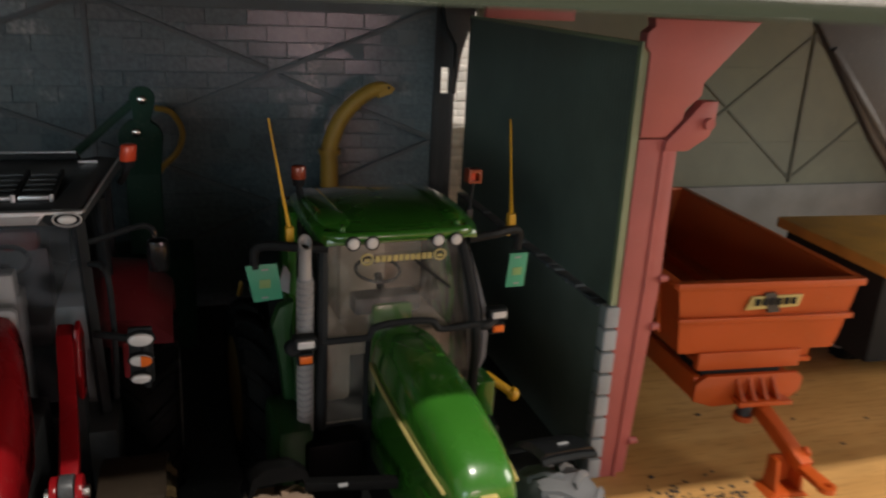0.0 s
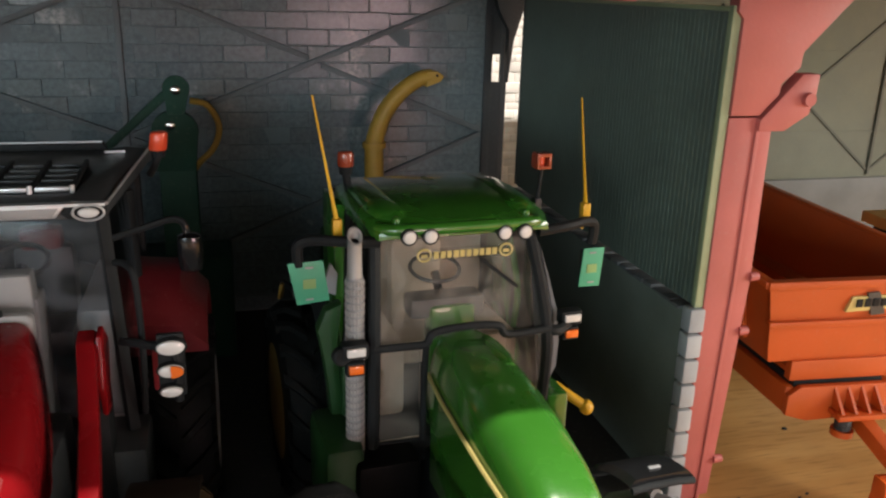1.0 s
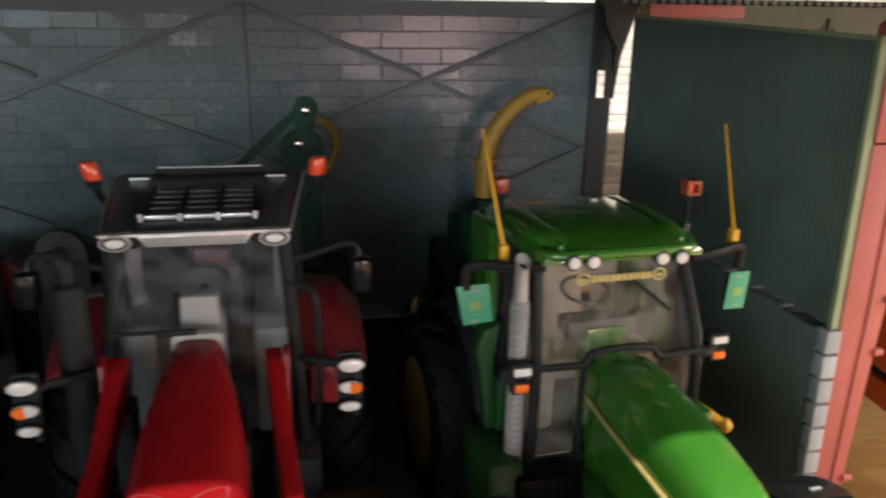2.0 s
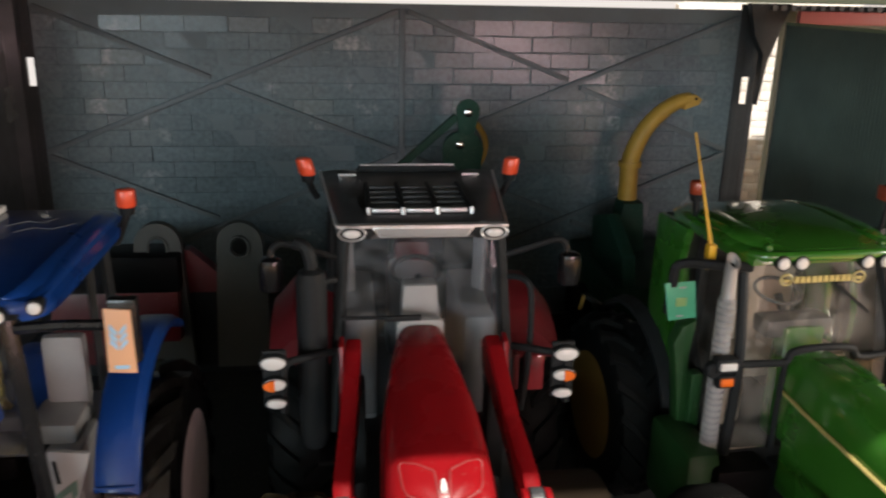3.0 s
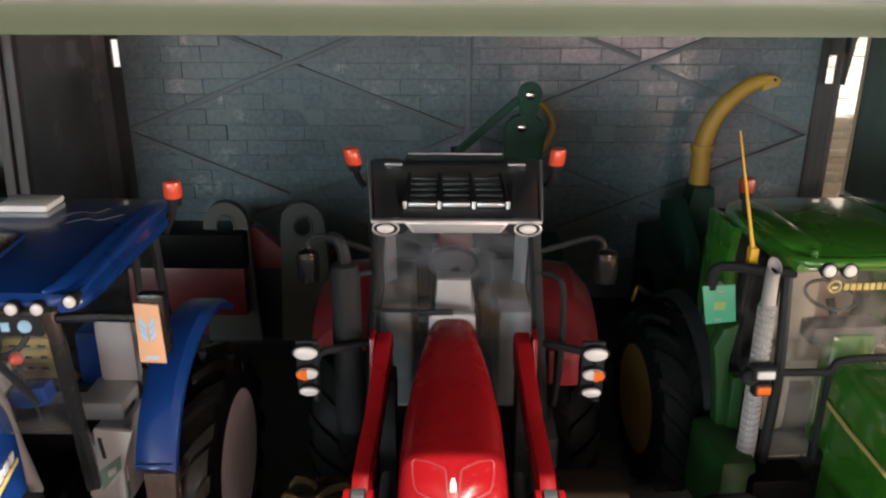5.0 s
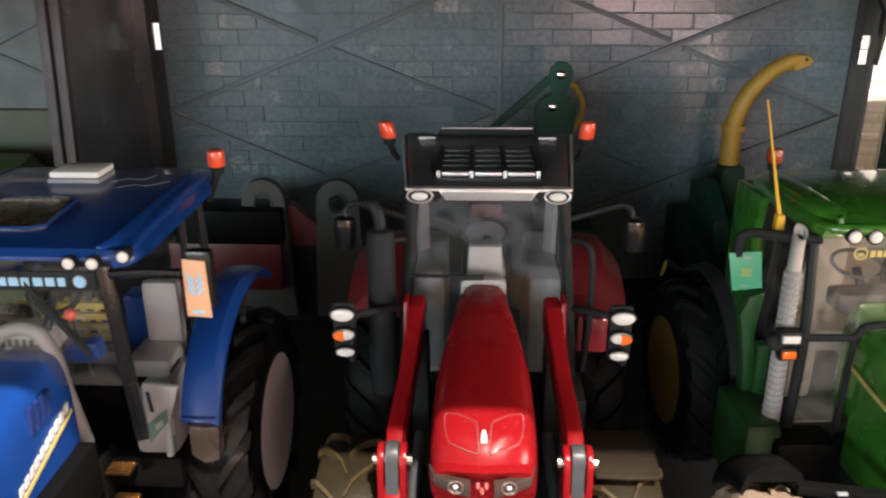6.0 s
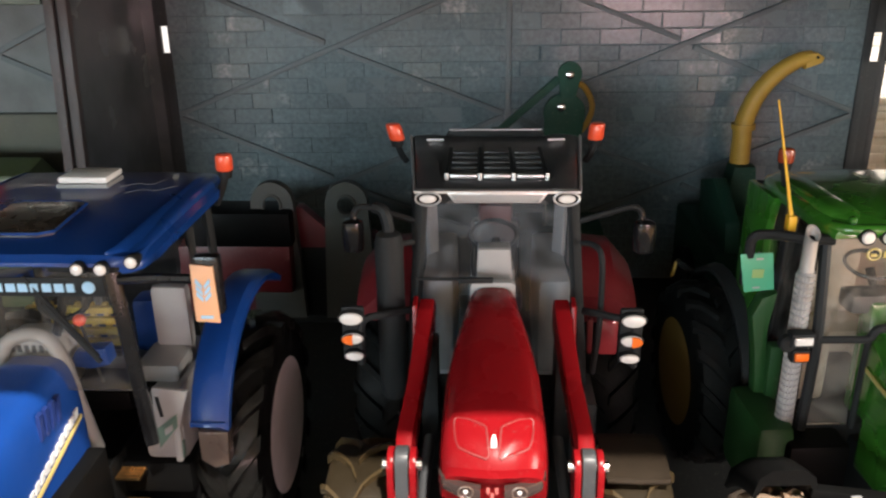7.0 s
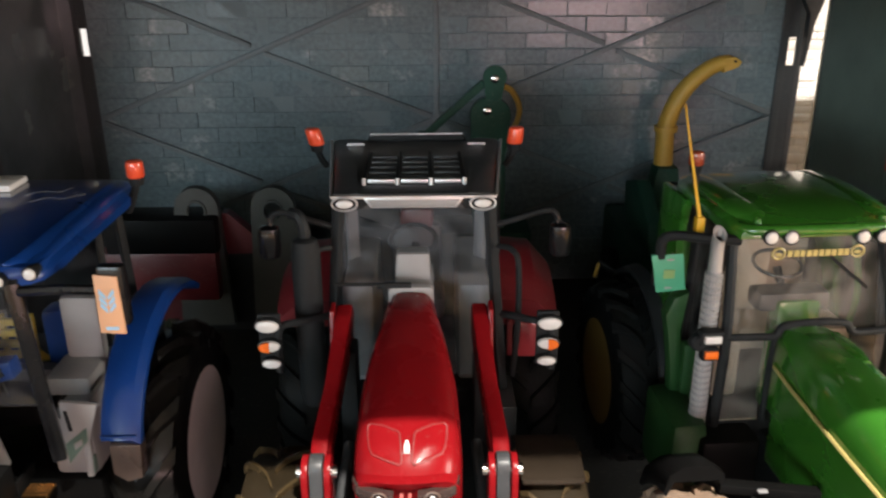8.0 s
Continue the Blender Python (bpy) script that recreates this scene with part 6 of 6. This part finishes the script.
    # mirror card
    for s in (-1, 1):
        ar = part("mirror_arm", tube(B(), curve_pts(((s * 0.76, -0.92, 3.24), (s * 1.05, -0.95, 3.27), (s * 1.34, -0.96, 3.27), (s * 1.42, -0.90, 3.27)), 5), 0.04, 8), "jet", t)
        part("mirror_shell", box(B(), s * 1.45 - 0.09, s * 1.45 + 0.10, -1.01, -0.90, 3.0, 3.46, 0.03), "jet", ar)
        cd = part("mirror_card", prism(B(), ((s * 1.43 - 0.08, 3.41), (s * 1.43 + 0.085, 3.395), (s * 1.43 + 0.095, 2.95), (s * 1.43 - 0.085, 2.96)), "y", -1.035, -1.015, 0.004), "card_orange", ar, "salmon card with a blue leaf mark on the mirror")
        bm = B()
        x0 = s * 1.43
        for k in range(3):
            for q in (-1, 1):
                prism(bm, ((x0 + q * 0.008, 3.12 + 0.05 * k), (x0 + q * 0.055, 3.17 + 0.05 * k), (x0 + q * 0.05, 3.205 + 0.05 * k), (x0 + q * 0.008, 3.15 + 0.05 * k)), "y", -1.042, -1.03)
        part("leaf_mark", bm, "mark_blue", cd, "blue leaf-shaped mark")
        part("card_line", box(B(), x0 - 0.04, x0 + 0.05, -1.04, -1.03, 2.985, 3.01), "mark_blue", cd)
    for k in range(2):
        st = part("cab_step", box(B(), 0.38, 0.60, -0.82, -0.66, 1.37 - k * 0.32, 1.40 - k * 0.32, 0.012), "brass_glint", t, "cab step in a brassy colour for lamp glints")
        for j in range(4):
            part("tread_bar", bar(B(), (0.39, -0.80 + j * 0.04, 1.405 - k * 0.32), (0.59, -0.80 + j * 0.04, 1.405 - k * 0.32), 0.012, 0.016, 0.004), "brass_glint", st)
    part("step_frame", box(B(), 0.33, 0.36, -0.8, -0.5, 0.55, 1.5, 0.01), "arch_black", t)
    part("fuel_tank", box(B(), 0.45, 0.95, -0.45, 0.2, 0.6, 1.2, 0.06), "arch_black", t)
    return t


blue_tractor()


# ---- implements behind the tractors ----
def lug_implement():
    t = thing("mounted_implement", "maroon toy implement with two grey lug plates", "implement", -2.7, 5.2, 0)
    part("body", prism(B(), ((-0.30, 0.2), (1.15, 0.2), (1.15, 0.9), (0.5, 1.3), (-0.10, 1.32), (-0.30, 0.9)), "x", -2.0, 0.95, 0.05), "maroon_dark", t)
    part("top_cover", box(B(), -1.70, -0.13, -0.71, -0.05, 1.43, 1.95, 0.05), "arch_black", t)
    part("red_apron", box(B(), -1.82, -0.17, -0.69, -0.18, 0.71, 1.44, 0.04), "maroon", t, "red apron under the cover")
    part("red_cheek", prism(B(), ((-0.20, 0.65), (0.46, 0.65), (0.39, 1.50), (-0.05, 1.91), (-0.20, 1.91)), "y", -0.30, -0.06, 0.02), "maroon", t, "red cheek beside the cover")
    part("drive_housing", box(B(), -0.12, 1.22, -0.32, -0.06, 0.15, 1.30, 0.07), "black", t)
    part("base_skid", box(B(), -2.0, 0.95, -0.25, 1.1, 0, 0.22, 0.05), "black", t)
    for x in (-0.43, 0.65):
        z, r, h = 2.02, 0.31, 0.135
        n = 14
        top = [(x + r * math.cos(math.pi * k / n), z + r * 1.05 * math.sin(math.pi * k / n)) for k in range(n + 1)]
        eye = [(x + h * math.cos(math.pi * k / 8), z - 0.02 + h * 1.15 * math.sin(math.pi * k / 8)) for k in range(9)]
        eye2 = [(x + h * math.cos(math.pi * k / 8), z - 0.02 - h * 1.15 * math.sin(math.pi * k / 8)) for k in range(9)]
        bm = B()
        prism(bm, top + eye[::-1], "y", -0.49, -0.34)
        prism(bm, [(x + r, z)] + eye2 + [(x - r, z), (x - r * 1.25, 0.22), (x + r * 1.25, 0.22)], "y", -0.49, -0.34)
        lp = part("lug_plate", bm, "lug", t, "grey lug plate with a round eye")
        part("lug_bush", tube(B(), [(x + h * 0.98 * math.cos(2 * math.pi * k / 18), -0.50, z - 0.02 + h * 1.12 * math.sin(2 * math.pi * k / 18)) for k in range(19)], 0.022, 6), "lug", lp)
    return t


lug_implement()


def folded_arm():
    t = thing("folded_arm_implement", "dark green toy machine with a folded bolted arm", "implement", 1.0, 5.3, 0)
    part("base", box(B(), -0.9, 0.7, -0.2, 0.7, 0, 1.5, 0.06), "green_dark", t)
    part("upright", box(B(), -0.18, 0.30, -0.02, 0.22, 1.4, 2.9, 0.04), "green_dark", t)
    pl = part("lower_plate", prism(B(), [(0.06 + 0.30 * math.cos(a), 3.22 + 0.28 * math.sin(a)) for a in [math.radians(d) for d in range(-20, 201, 20)]] + [(-0.22, 2.7), (0.30, 2.7)], "y", -0.10, 0.02, 0.02), "green_dark", t)
    up = part("upper_link", prism(B(), [(0.11 + 0.17 * math.cos(a), 3.78 + 0.17 * math.sin(a)) for a in [math.radians(d) for d in range(-30, 211, 20)]] + [(-0.02, 3.45), (0.20, 3.45)], "y", -0.16, -0.10, 0.015), "green_dark", t)
    for x, z, y, par in ((0.105, 3.77, -0.16, up), (0.01, 3.31, -0.10, pl)):
        part("bolt", loft(B(), [circle((x, y - d, z), (1, 0, 0), (0, 0, 1), r, 14) for d, r in ((-0.01, 0.065), (0.035, 0.06), (0.05, 0.035))]), "chrome", par, "bright bolt head")
    part("boom", bar(B(), (-0.03, -0.04, 3.70), (-0.90, -0.02, 2.92), 0.09, 0.11, 0.02), "green_dark", t)
    part("boom_foot", box(B(), -0.98, -0.78, -0.1, 0.3, 1.4, 2.95, 0.03), "green_dark", t)
    part("hose", tube(B(), curve_pts(((0.22, 1.2, 3.45), (0.46, 1.2, 3.38), (0.61, 1.2, 3.08), (0.52, 1.2, 2.76), (0.26, 1.1, 2.50), (0.05, 0.5, 2.2)), 6), 0.045, 8), "yellow_dull", t, "ochre hose loop")
    return t


folded_arm()


def forage_harvester():
    t = thing("forage_harvester", "green toy forage harvester with a curved yellow spout", "harvester", 3.75, 6.0, 0)
    part("body", box(B(), -0.7, 1.1, -1.9, 0.5, 0.35, 1.5, 0.08), "green_dark", t)
    part("skid", box(B(), -0.6, 1.0, -1.8, 0.4, 0, 0.36, 0.03), "black", t)
    part("column", prism(B(), ((-0.22, 1.4), (0.34, 1.4), (0.26, 2.28), (-0.06, 2.28)), "y", -0.25, 0.16, 0.03), "green_dark", t)
    part("side_fin", prism(B(), ((-1.9, 1.3), (-0.3, 1.45), (-0.25, 2.1), (-0.9, 2.3), (-1.7, 1.9)), "x", -0.55, -0.35, 0.03), "green_dark", t)
    path = curve_pts(((0.09, 0.05, 2.24), (0.085, 0.05, 2.60), (0.09, 0.05, 2.90), (0.23, 0.05, 3.30), (0.46, 0.05, 3.60), (0.74, 0.05, 3.80), (0.95, 0.05, 3.85)), 6)
    n = len(path)
    sp = part("spout", tube(B(), path, [0.165 - 0.045 * i / (n - 1) for i in range(n)], 12, 0.9), "yellow_dull", t, "curved ochre yellow discharge spout")
    part("collar", cyl(B(), (0.085, 0.05, 2.80), (0.085, 0.05, 2.88), 0.175, n=16), "yellow_dull", sp)
    part("spout_flap", prism(B(), ((0.86, 3.92), (1.00, 3.93), (1.11, 3.86), (1.06, 3.78), (0.84, 3.70)), "y", -0.06, 0.16, 0.012), "yellow_dull", sp)
    part("flap_pin", cyl(B(), (1.0, -0.09, 3.87), (1.0, 0.19, 3.87), 0.02, n=8), "black", sp)
    for x in (-0.75, 1.15):
        part("wheel", cyl(B(), (x - 0.08, -0.6, 0.55), (x + 0.08, -0.6, 0.55), 0.55, n=24), "rubber", t)
    return t


forage_harvester()


def slatted_implement():
    t = thing("slatted_implement", "yellow slatted toy implement hitched behind the blue tractor", "implement", -4.22, 1.25, 0)
    part("frame", box(B(), -0.34, 0.34, 0.08, 0.9, 0.2, 1.4, 0.05), "grey", t)
    part("skid", box(B(), -0.3, 0.3, 0.1, 0.85, 0, 0.2), "black", t)
    for x in (-0.28, 0.28):
        part("mast", bar(B(), (x, 0.3, 1.35), (x, -0.2, 1.85), 0.07, 0.07, 0.012), "yellow_bright", t)
    for j in range(4):
        part("rail", box(B(), -0.50, 0.50, -0.30, -0.24, 1.70 + j * 0.12, 1.77 + j * 0.12, 0.012), "yellow_bright", t)
    for k in range(7):
        part("upright", box(B(), -0.45 + k * 0.145, -0.40 + k * 0.145, -0.24, -0.19, 1.68, 2.15, 0.01), "yellow_bright", t)
    return t


slatted_implement()


# ---- orange tipping trailer ----
def trailer():
    t = thing("tipping_trailer", "orange toy tipping trailer with a drawbar and prop stand", "trailer", 8.27, 0.72, 0, -5.0)
    L = 4.5

    def shell(rows, mat, name, par, lab=""):
        return part(name, loft(B(), rows), mat, par, lab)

    body = None
    # four walls of the hopper, each a slab that leans outward
    prof = ((1.24, 0.74, 0.10), (1.39, 0.76, 0.09), (1.392, 1.05, 0.07), (1.56, 1.09, 0.05), (1.86, 1.13, 0.02), (2.30, 1.21, 0.0))
    fw = B()
    loft(fw, [[(-w, y, z), (w, y, z), (w, y + 0.07, z), (-w, y + 0.07, z)] for z, w, y in prof])
    body = part("front_wall", fw, "orange", t)
    part("rear_wall", loft(B(), [[(-w, L - y, z), (w, L - y, z), (w, L - y - 0.07, z), (-w, L - y - 0.07, z)] for z, w, y in prof]), "orange", t)
    for s in (-1, 1):
        part("side_wall", loft(B(), [[(s * w, y + 0.02, z), (s * w, L - y - 0.02, z), (s * (w - 0.07), L - y - 0.02, z), (s * (w - 0.07), y + 0.02, z)] for z, w, y in prof]), "orange", t)
        part("side_rim", box(B(), s * 1.21 - 0.06, s * 1.21 + 0.05, -0.02, L + 0.02, 2.26, 2.34, 0.015), "orange", t)
        for k in range(6):
            part("side_rib", bar(B(), (s * 1.11, 0.5 + k * 0.7, 1.5), (s * 1.24, 0.5 + k * 0.7, 2.26), 0.07, 0.06, 0.012), "orange", t)
    part("hopper_floor", box(B(), -0.76, 0.76, 0.05, L - 0.05, 1.22, 1.28), "orange", t)
    part("front_rim", box(B(), -1.25, 1.25, -0.06, 0.06, 2.25, 2.34, 0.015), "orange", t)
    part("rear_rim", box(B(), -1.25, 1.25, L - 0.06, L + 0.06, 2.25, 2.34, 0.015), "orange", t)
    part("front_ledge", box(B(), -1.17, 1.17, -0.045, 0.06, 1.82, 1.89, 0.015), "orange", t)
    part("front_step", box(B(), -0.79, 0.60, 0.03, 0.14, 1.17, 1.40, 0.01), "orange", t)
    part("turntable", cyl(B(), (0.0, 0.9, 1.04), (0.0, 0.9, 1.23), 0.34, n=24), "black", t)
    bd = part("name_plate", prism(B(), ((-0.31, 1.97), (0.39, 2.0), (0.43, 2.15), (-0.25, 2.14)), "y", -0.025, 0.03, 0.006), "mark_yellow", t, "cream plate with dark bars")
    part("plate_band", prism(B(), ((-0.01, 1.93), (0.15, 1.94), (0.05, 2.19), (-0.09, 2.18)), "y", -0.034, 0.0), "grey", bd)
    bar_row(bd, "black", -0.22, 2.03, 0.58, 0.085, 6, random.Random(5), 0.02, -0.036)
    # chassis, set off to one side
    n_before = set(t.children)
    for ob in n_before:
        ob.location.x = -0.05 * K
    ch = part("chassis_plate", prism(B(), ((-0.66, 0.80), (-0.66, 1.03), (-0.52, 1.13), (0.72, 1.13), (0.80, 1.05), (0.78, 0.88), (0.62, 0.76), (-0.40, 0.72)), "y", -0.06, 0.02, 0.015), "orange", t)
    for s in (-1, 1):
        part("chassis_rail", box(B(), s * 0.6 - 0.05, s * 0.6 + 0.05, 0.02, L - 0.3, 0.80, 1.10, 0.02), "orange", t)
    part("subframe", box(B(), -0.54, 0.54, 0.06, L - 0.45, 0.86, 1.165, 0.02), "black", t, "black subframe under the hopper")
    for k in range(4):
        x = -0.11 + k * 0.16
        part("gusset", prism(B(), ((-0.26, 0.88), (-0.05, 0.88), (-0.05, 1.12)), "x", x - 0.015, x + 0.015), "orange", ch)
    part("gusset_shelf", prism(B(), ((-0.19, -0.30), (0.53, -0.30), (0.47, -0.04), (-0.15, -0.04)), "z", 0.82, 0.88, 0.012), "orange", ch)
    for k in range(5):
        part("spring_coil", tube(B(), circle((-0.02, -0.16, 0.67 + k * 0.032), (1, 0, 0), (0, 1, 0), 0.075, 14) + [Vector((0.055, -0.16, 0.67 + k * 0.032))], 0.016, 6), "grey", ch)
    part("spring_seat", cyl(B(), (-0.02, -0.16, 0.59), (-0.02, -0.16, 0.66), 0.12, n=16), "orange", ch)
    db = part("drawbar", bar(B(), (0.17, -0.16, 0.76), (0.31, -0.98, 0.40), 0.17, 0.17, 0.02), "orange", t, "orange drawbar")
    part("drawbar_neck", prism(B(), ((0.23, -0.94), (0.40, -0.94), (0.40, -1.12), (0.42, -1.30), (0.23, -1.30), (0.23, -1.12)), "z", 0.34, 0.42, 0.015), "orange", db)
    eb = B()
    for r0, r1, n in ((0.045, 0.10, 18),):
        rings = []
        for k in range(n + 1):
            a = 2 * math.pi * k / n
            rings.append([(0.325 + r * math.cos(a), -1.36 + r * math.sin(a), z) for r, z in ((r0, 0.345), (r1, 0.345), (r1, 0.415), (r0, 0.415))])
        loft(eb, rings, cap=False)
    part("hitch_eye", eb, "orange", db)
    part("drawbar_lug", prism(B(), ((-0.80, 0.42), (-0.92, 0.42), (-0.94, 0.56), (-0.86, 0.60), (-0.78, 0.54)), "x", 0.36, 0.40, 0.01), "orange", db)
    st = part("prop_stand", prism(B(), ((-0.08, 0.0), (0.46, 0.0), (0.38, 0.06), (0.0, 0.06)), "y", -0.98, -0.66, 0.01), "orange", t, "orange prop stand")
    for x in (0.03, 0.35):
        part("stand_cheek", prism(B(), ((-0.96, 0.05), (-0.68, 0.05), (-0.74, 0.44), (-0.90, 0.44)), "x", x - 0.02, x + 0.02, 0.008), "orange", st)
    part("stand_web", box(B(), 0.03, 0.35, -0.72, -0.69, 0.05, 0.42), "orange", st)
    for ob in set(t.children) - n_before:
        ob.location.x = -0.22 * K
    for s in (-1, 1):
        for y in (3.3, 4.1):
            wheel(t, s * 0.55, y, 0.42, 0.42, 0.32, s, "orange", "rubber", 0.55, 16)
    part("axle", cyl(B(), (-0.55, 3.3, 0.42), (0.55, 3.3, 0.42), 0.09), "black", t)
    part("axle", cyl(B(), (-0.55, 4.1, 0.42), (0.55, 4.1, 0.42), 0.09), "black", t)
    return t


trailer()


def yellow_wagon():
    t = thing("flat_wagon", "ochre flat-decked toy wagon with a black underframe", "wagon", 12.62, 3.0, 0, -4)
    part("deck", box(B(), -1.5, 1.6, -1.5, 1.2, 1.82, 2.0, 0.03), "ochre", t)
    part("underframe", box(B(), -1.35, 1.5, -1.2, 1.1, 0.40, 1.8, 0.05), "black", t)
    for x in (-0.9, 1.1):
        for y in (-0.2, 0.8):
            wheel(t, x, y, 0.42, 0.42, 0.3, -1 if x < 0 else 1, "rim_grey", "rubber", 0.55, 14)
    return t


yellow_wagon()

ol = thing("olive_implement", "dull olive toy implement in the neighbouring bay", "implement", -8.2, 5.6, 0)
part("body", prism(B(), ((-0.6, 0.2), (0.8, 0.2), (0.8, 1.9), (0.2, 2.45), (-0.4, 2.3)), "x", -1.2, 1.2, 0.06), "olive", ol)
part("skid", box(B(), -1.1, 1.1, -0.5, 0.7, 0, 0.22, 0.03), "black", ol)

# ---- crumbs on the board ----
r11 = random.Random(11)
cb = B()
for i in range(230):
    u = r11.random()
    x, y = (6.55 + abs(r11.gauss(0, 0.7)), -0.25 + r11.gauss(0, 0.28)) if u < 0.92 else (r11.uniform(6.2, 13.0), r11.uniform(-1.0, 3.0))
    s = r11.uniform(0.010, 0.042)
    a = r11.uniform(0, 3.1)
    dx, dy = math.cos(a) * s, math.sin(a) * s
    k = r11.uniform(0.3, 1.0)
    prism(cb, ((x - dx, y - dy), (x + dy * k, y - dx * k), (x + dx, y + dy), (x - dy * k, y + dx * k)), "z", 0.0005, 0.012)
tagged(part("crumbs", cb, "crumb", None, "", 0), "dark crumbs scattered on the wooden board", "crumbs", kind="stuff")

# ---- blocks of the dark wall ----
def block_mesh(name, w, h, d, mat, c):
    me = bpy.data.meshes.new(name)
    v = [(x, y, z) for y, i in ((d, 0), (c, 0), (0, c)) for x, z in ((i, i), (w - i, i), (w - i, h - i), (i, h - i))]
    f = [(8, 9, 10, 11)]
    for a in (0, 4):
        f += [(a + i, a + (i + 1) % 4, a + 4 + (i + 1) % 4, a + 4 + i) for i in range(4)]
    me.from_pydata([(x * K, y * K, z * K) for x, y, z in v], [], f)
    me.materials.append(M[mat])
    return me


BW, BH = 0.62, 0.245
half = {}
for mat, c in (("slate", 0.004), ("slate_pale", 0.010), ("slate_sheen", 0.009)):
    half[mat] = (block_mesh("block_" + mat, BW - 0.018, BH - (0.006 if mat == "slate" else 0.012), 0.05, mat, c), block_mesh("half_block_" + mat, BW / 2 - 0.018, BH - (0.006 if mat == "slate" else 0.012), 0.05, mat, c))
rb3 = random.Random(21)
PALE = ((-1.05, 3.55), (-0.75, 3.4), (-3.9, 3.45), (-3.8, 4.35), (-3.6, 4.9), (3.4, 3.6), (3.8, 3.3), (3.3, 4.2), (3.9, 4.0), (3.6, 2.9), (1.4, 3.6), (-0.6, 4.7), (-2.0, 4.8), (4.0, 2.5))
low = B()
for row in range(20):
    z = 0.06 + row * BH
    if z + BH > 5.09:
        break
    x = -5.10 - (BW / 2 if row % 2 else 0)
    while x < 5.72:
        a, b = max(x, -5.10), min(x + BW, 5.73)
        w = b - a
        mid = (a + b) / 2
        if w > 0.15:
            pale = any(abs(mid - px) < 0.33 and abs(z + 0.12 - pz) < 0.16 for px, pz in PALE)
            # blocks in the area of the rosy reflection take the reddened tone
            mauve = 0.45 < mid < 5.2 and z > 2.3 and rb3.random() < 0.8
            mat = "slate_pale" if pale else "slate_sheen" if mauve else "slate"
            proud = rb3.uniform(0.0, 0.012) if mat != "slate" else rb3.uniform(0.0, 0.006)
            if z > 1.15 and w > 0.28:
                full = w > BW * 0.75
                ob = new("block", half[mat][0 if full else 1])
                ob.parent = wall_mid
                g = 0.006 if mat == "slate" else 0.012
                ob.matrix_basis = Matrix.Translation(Vector((a + g / 2, WY - 0.009 - proud, z)) * K) @ Matrix.Rotation(radians(rb3.gauss(0, 0.75)), 4, "X") @ Matrix.Rotation(radians(rb3.gauss(0, 0.75)), 4, "Z") @ Matrix.Diagonal(((w - g) / (BW - 0.018) if full else (w - g) / (BW / 2 - 0.018), 1, 1, 1))
            else:
                box(low, a + 0.009, b - 0.014, WY - 0.012 - proud, WY + 0.03, z, z + BH - 0.026)
        x += BW
tagged(part("lower_blocks", low, "slate", wall_mid, "", 0), kind="stuff")
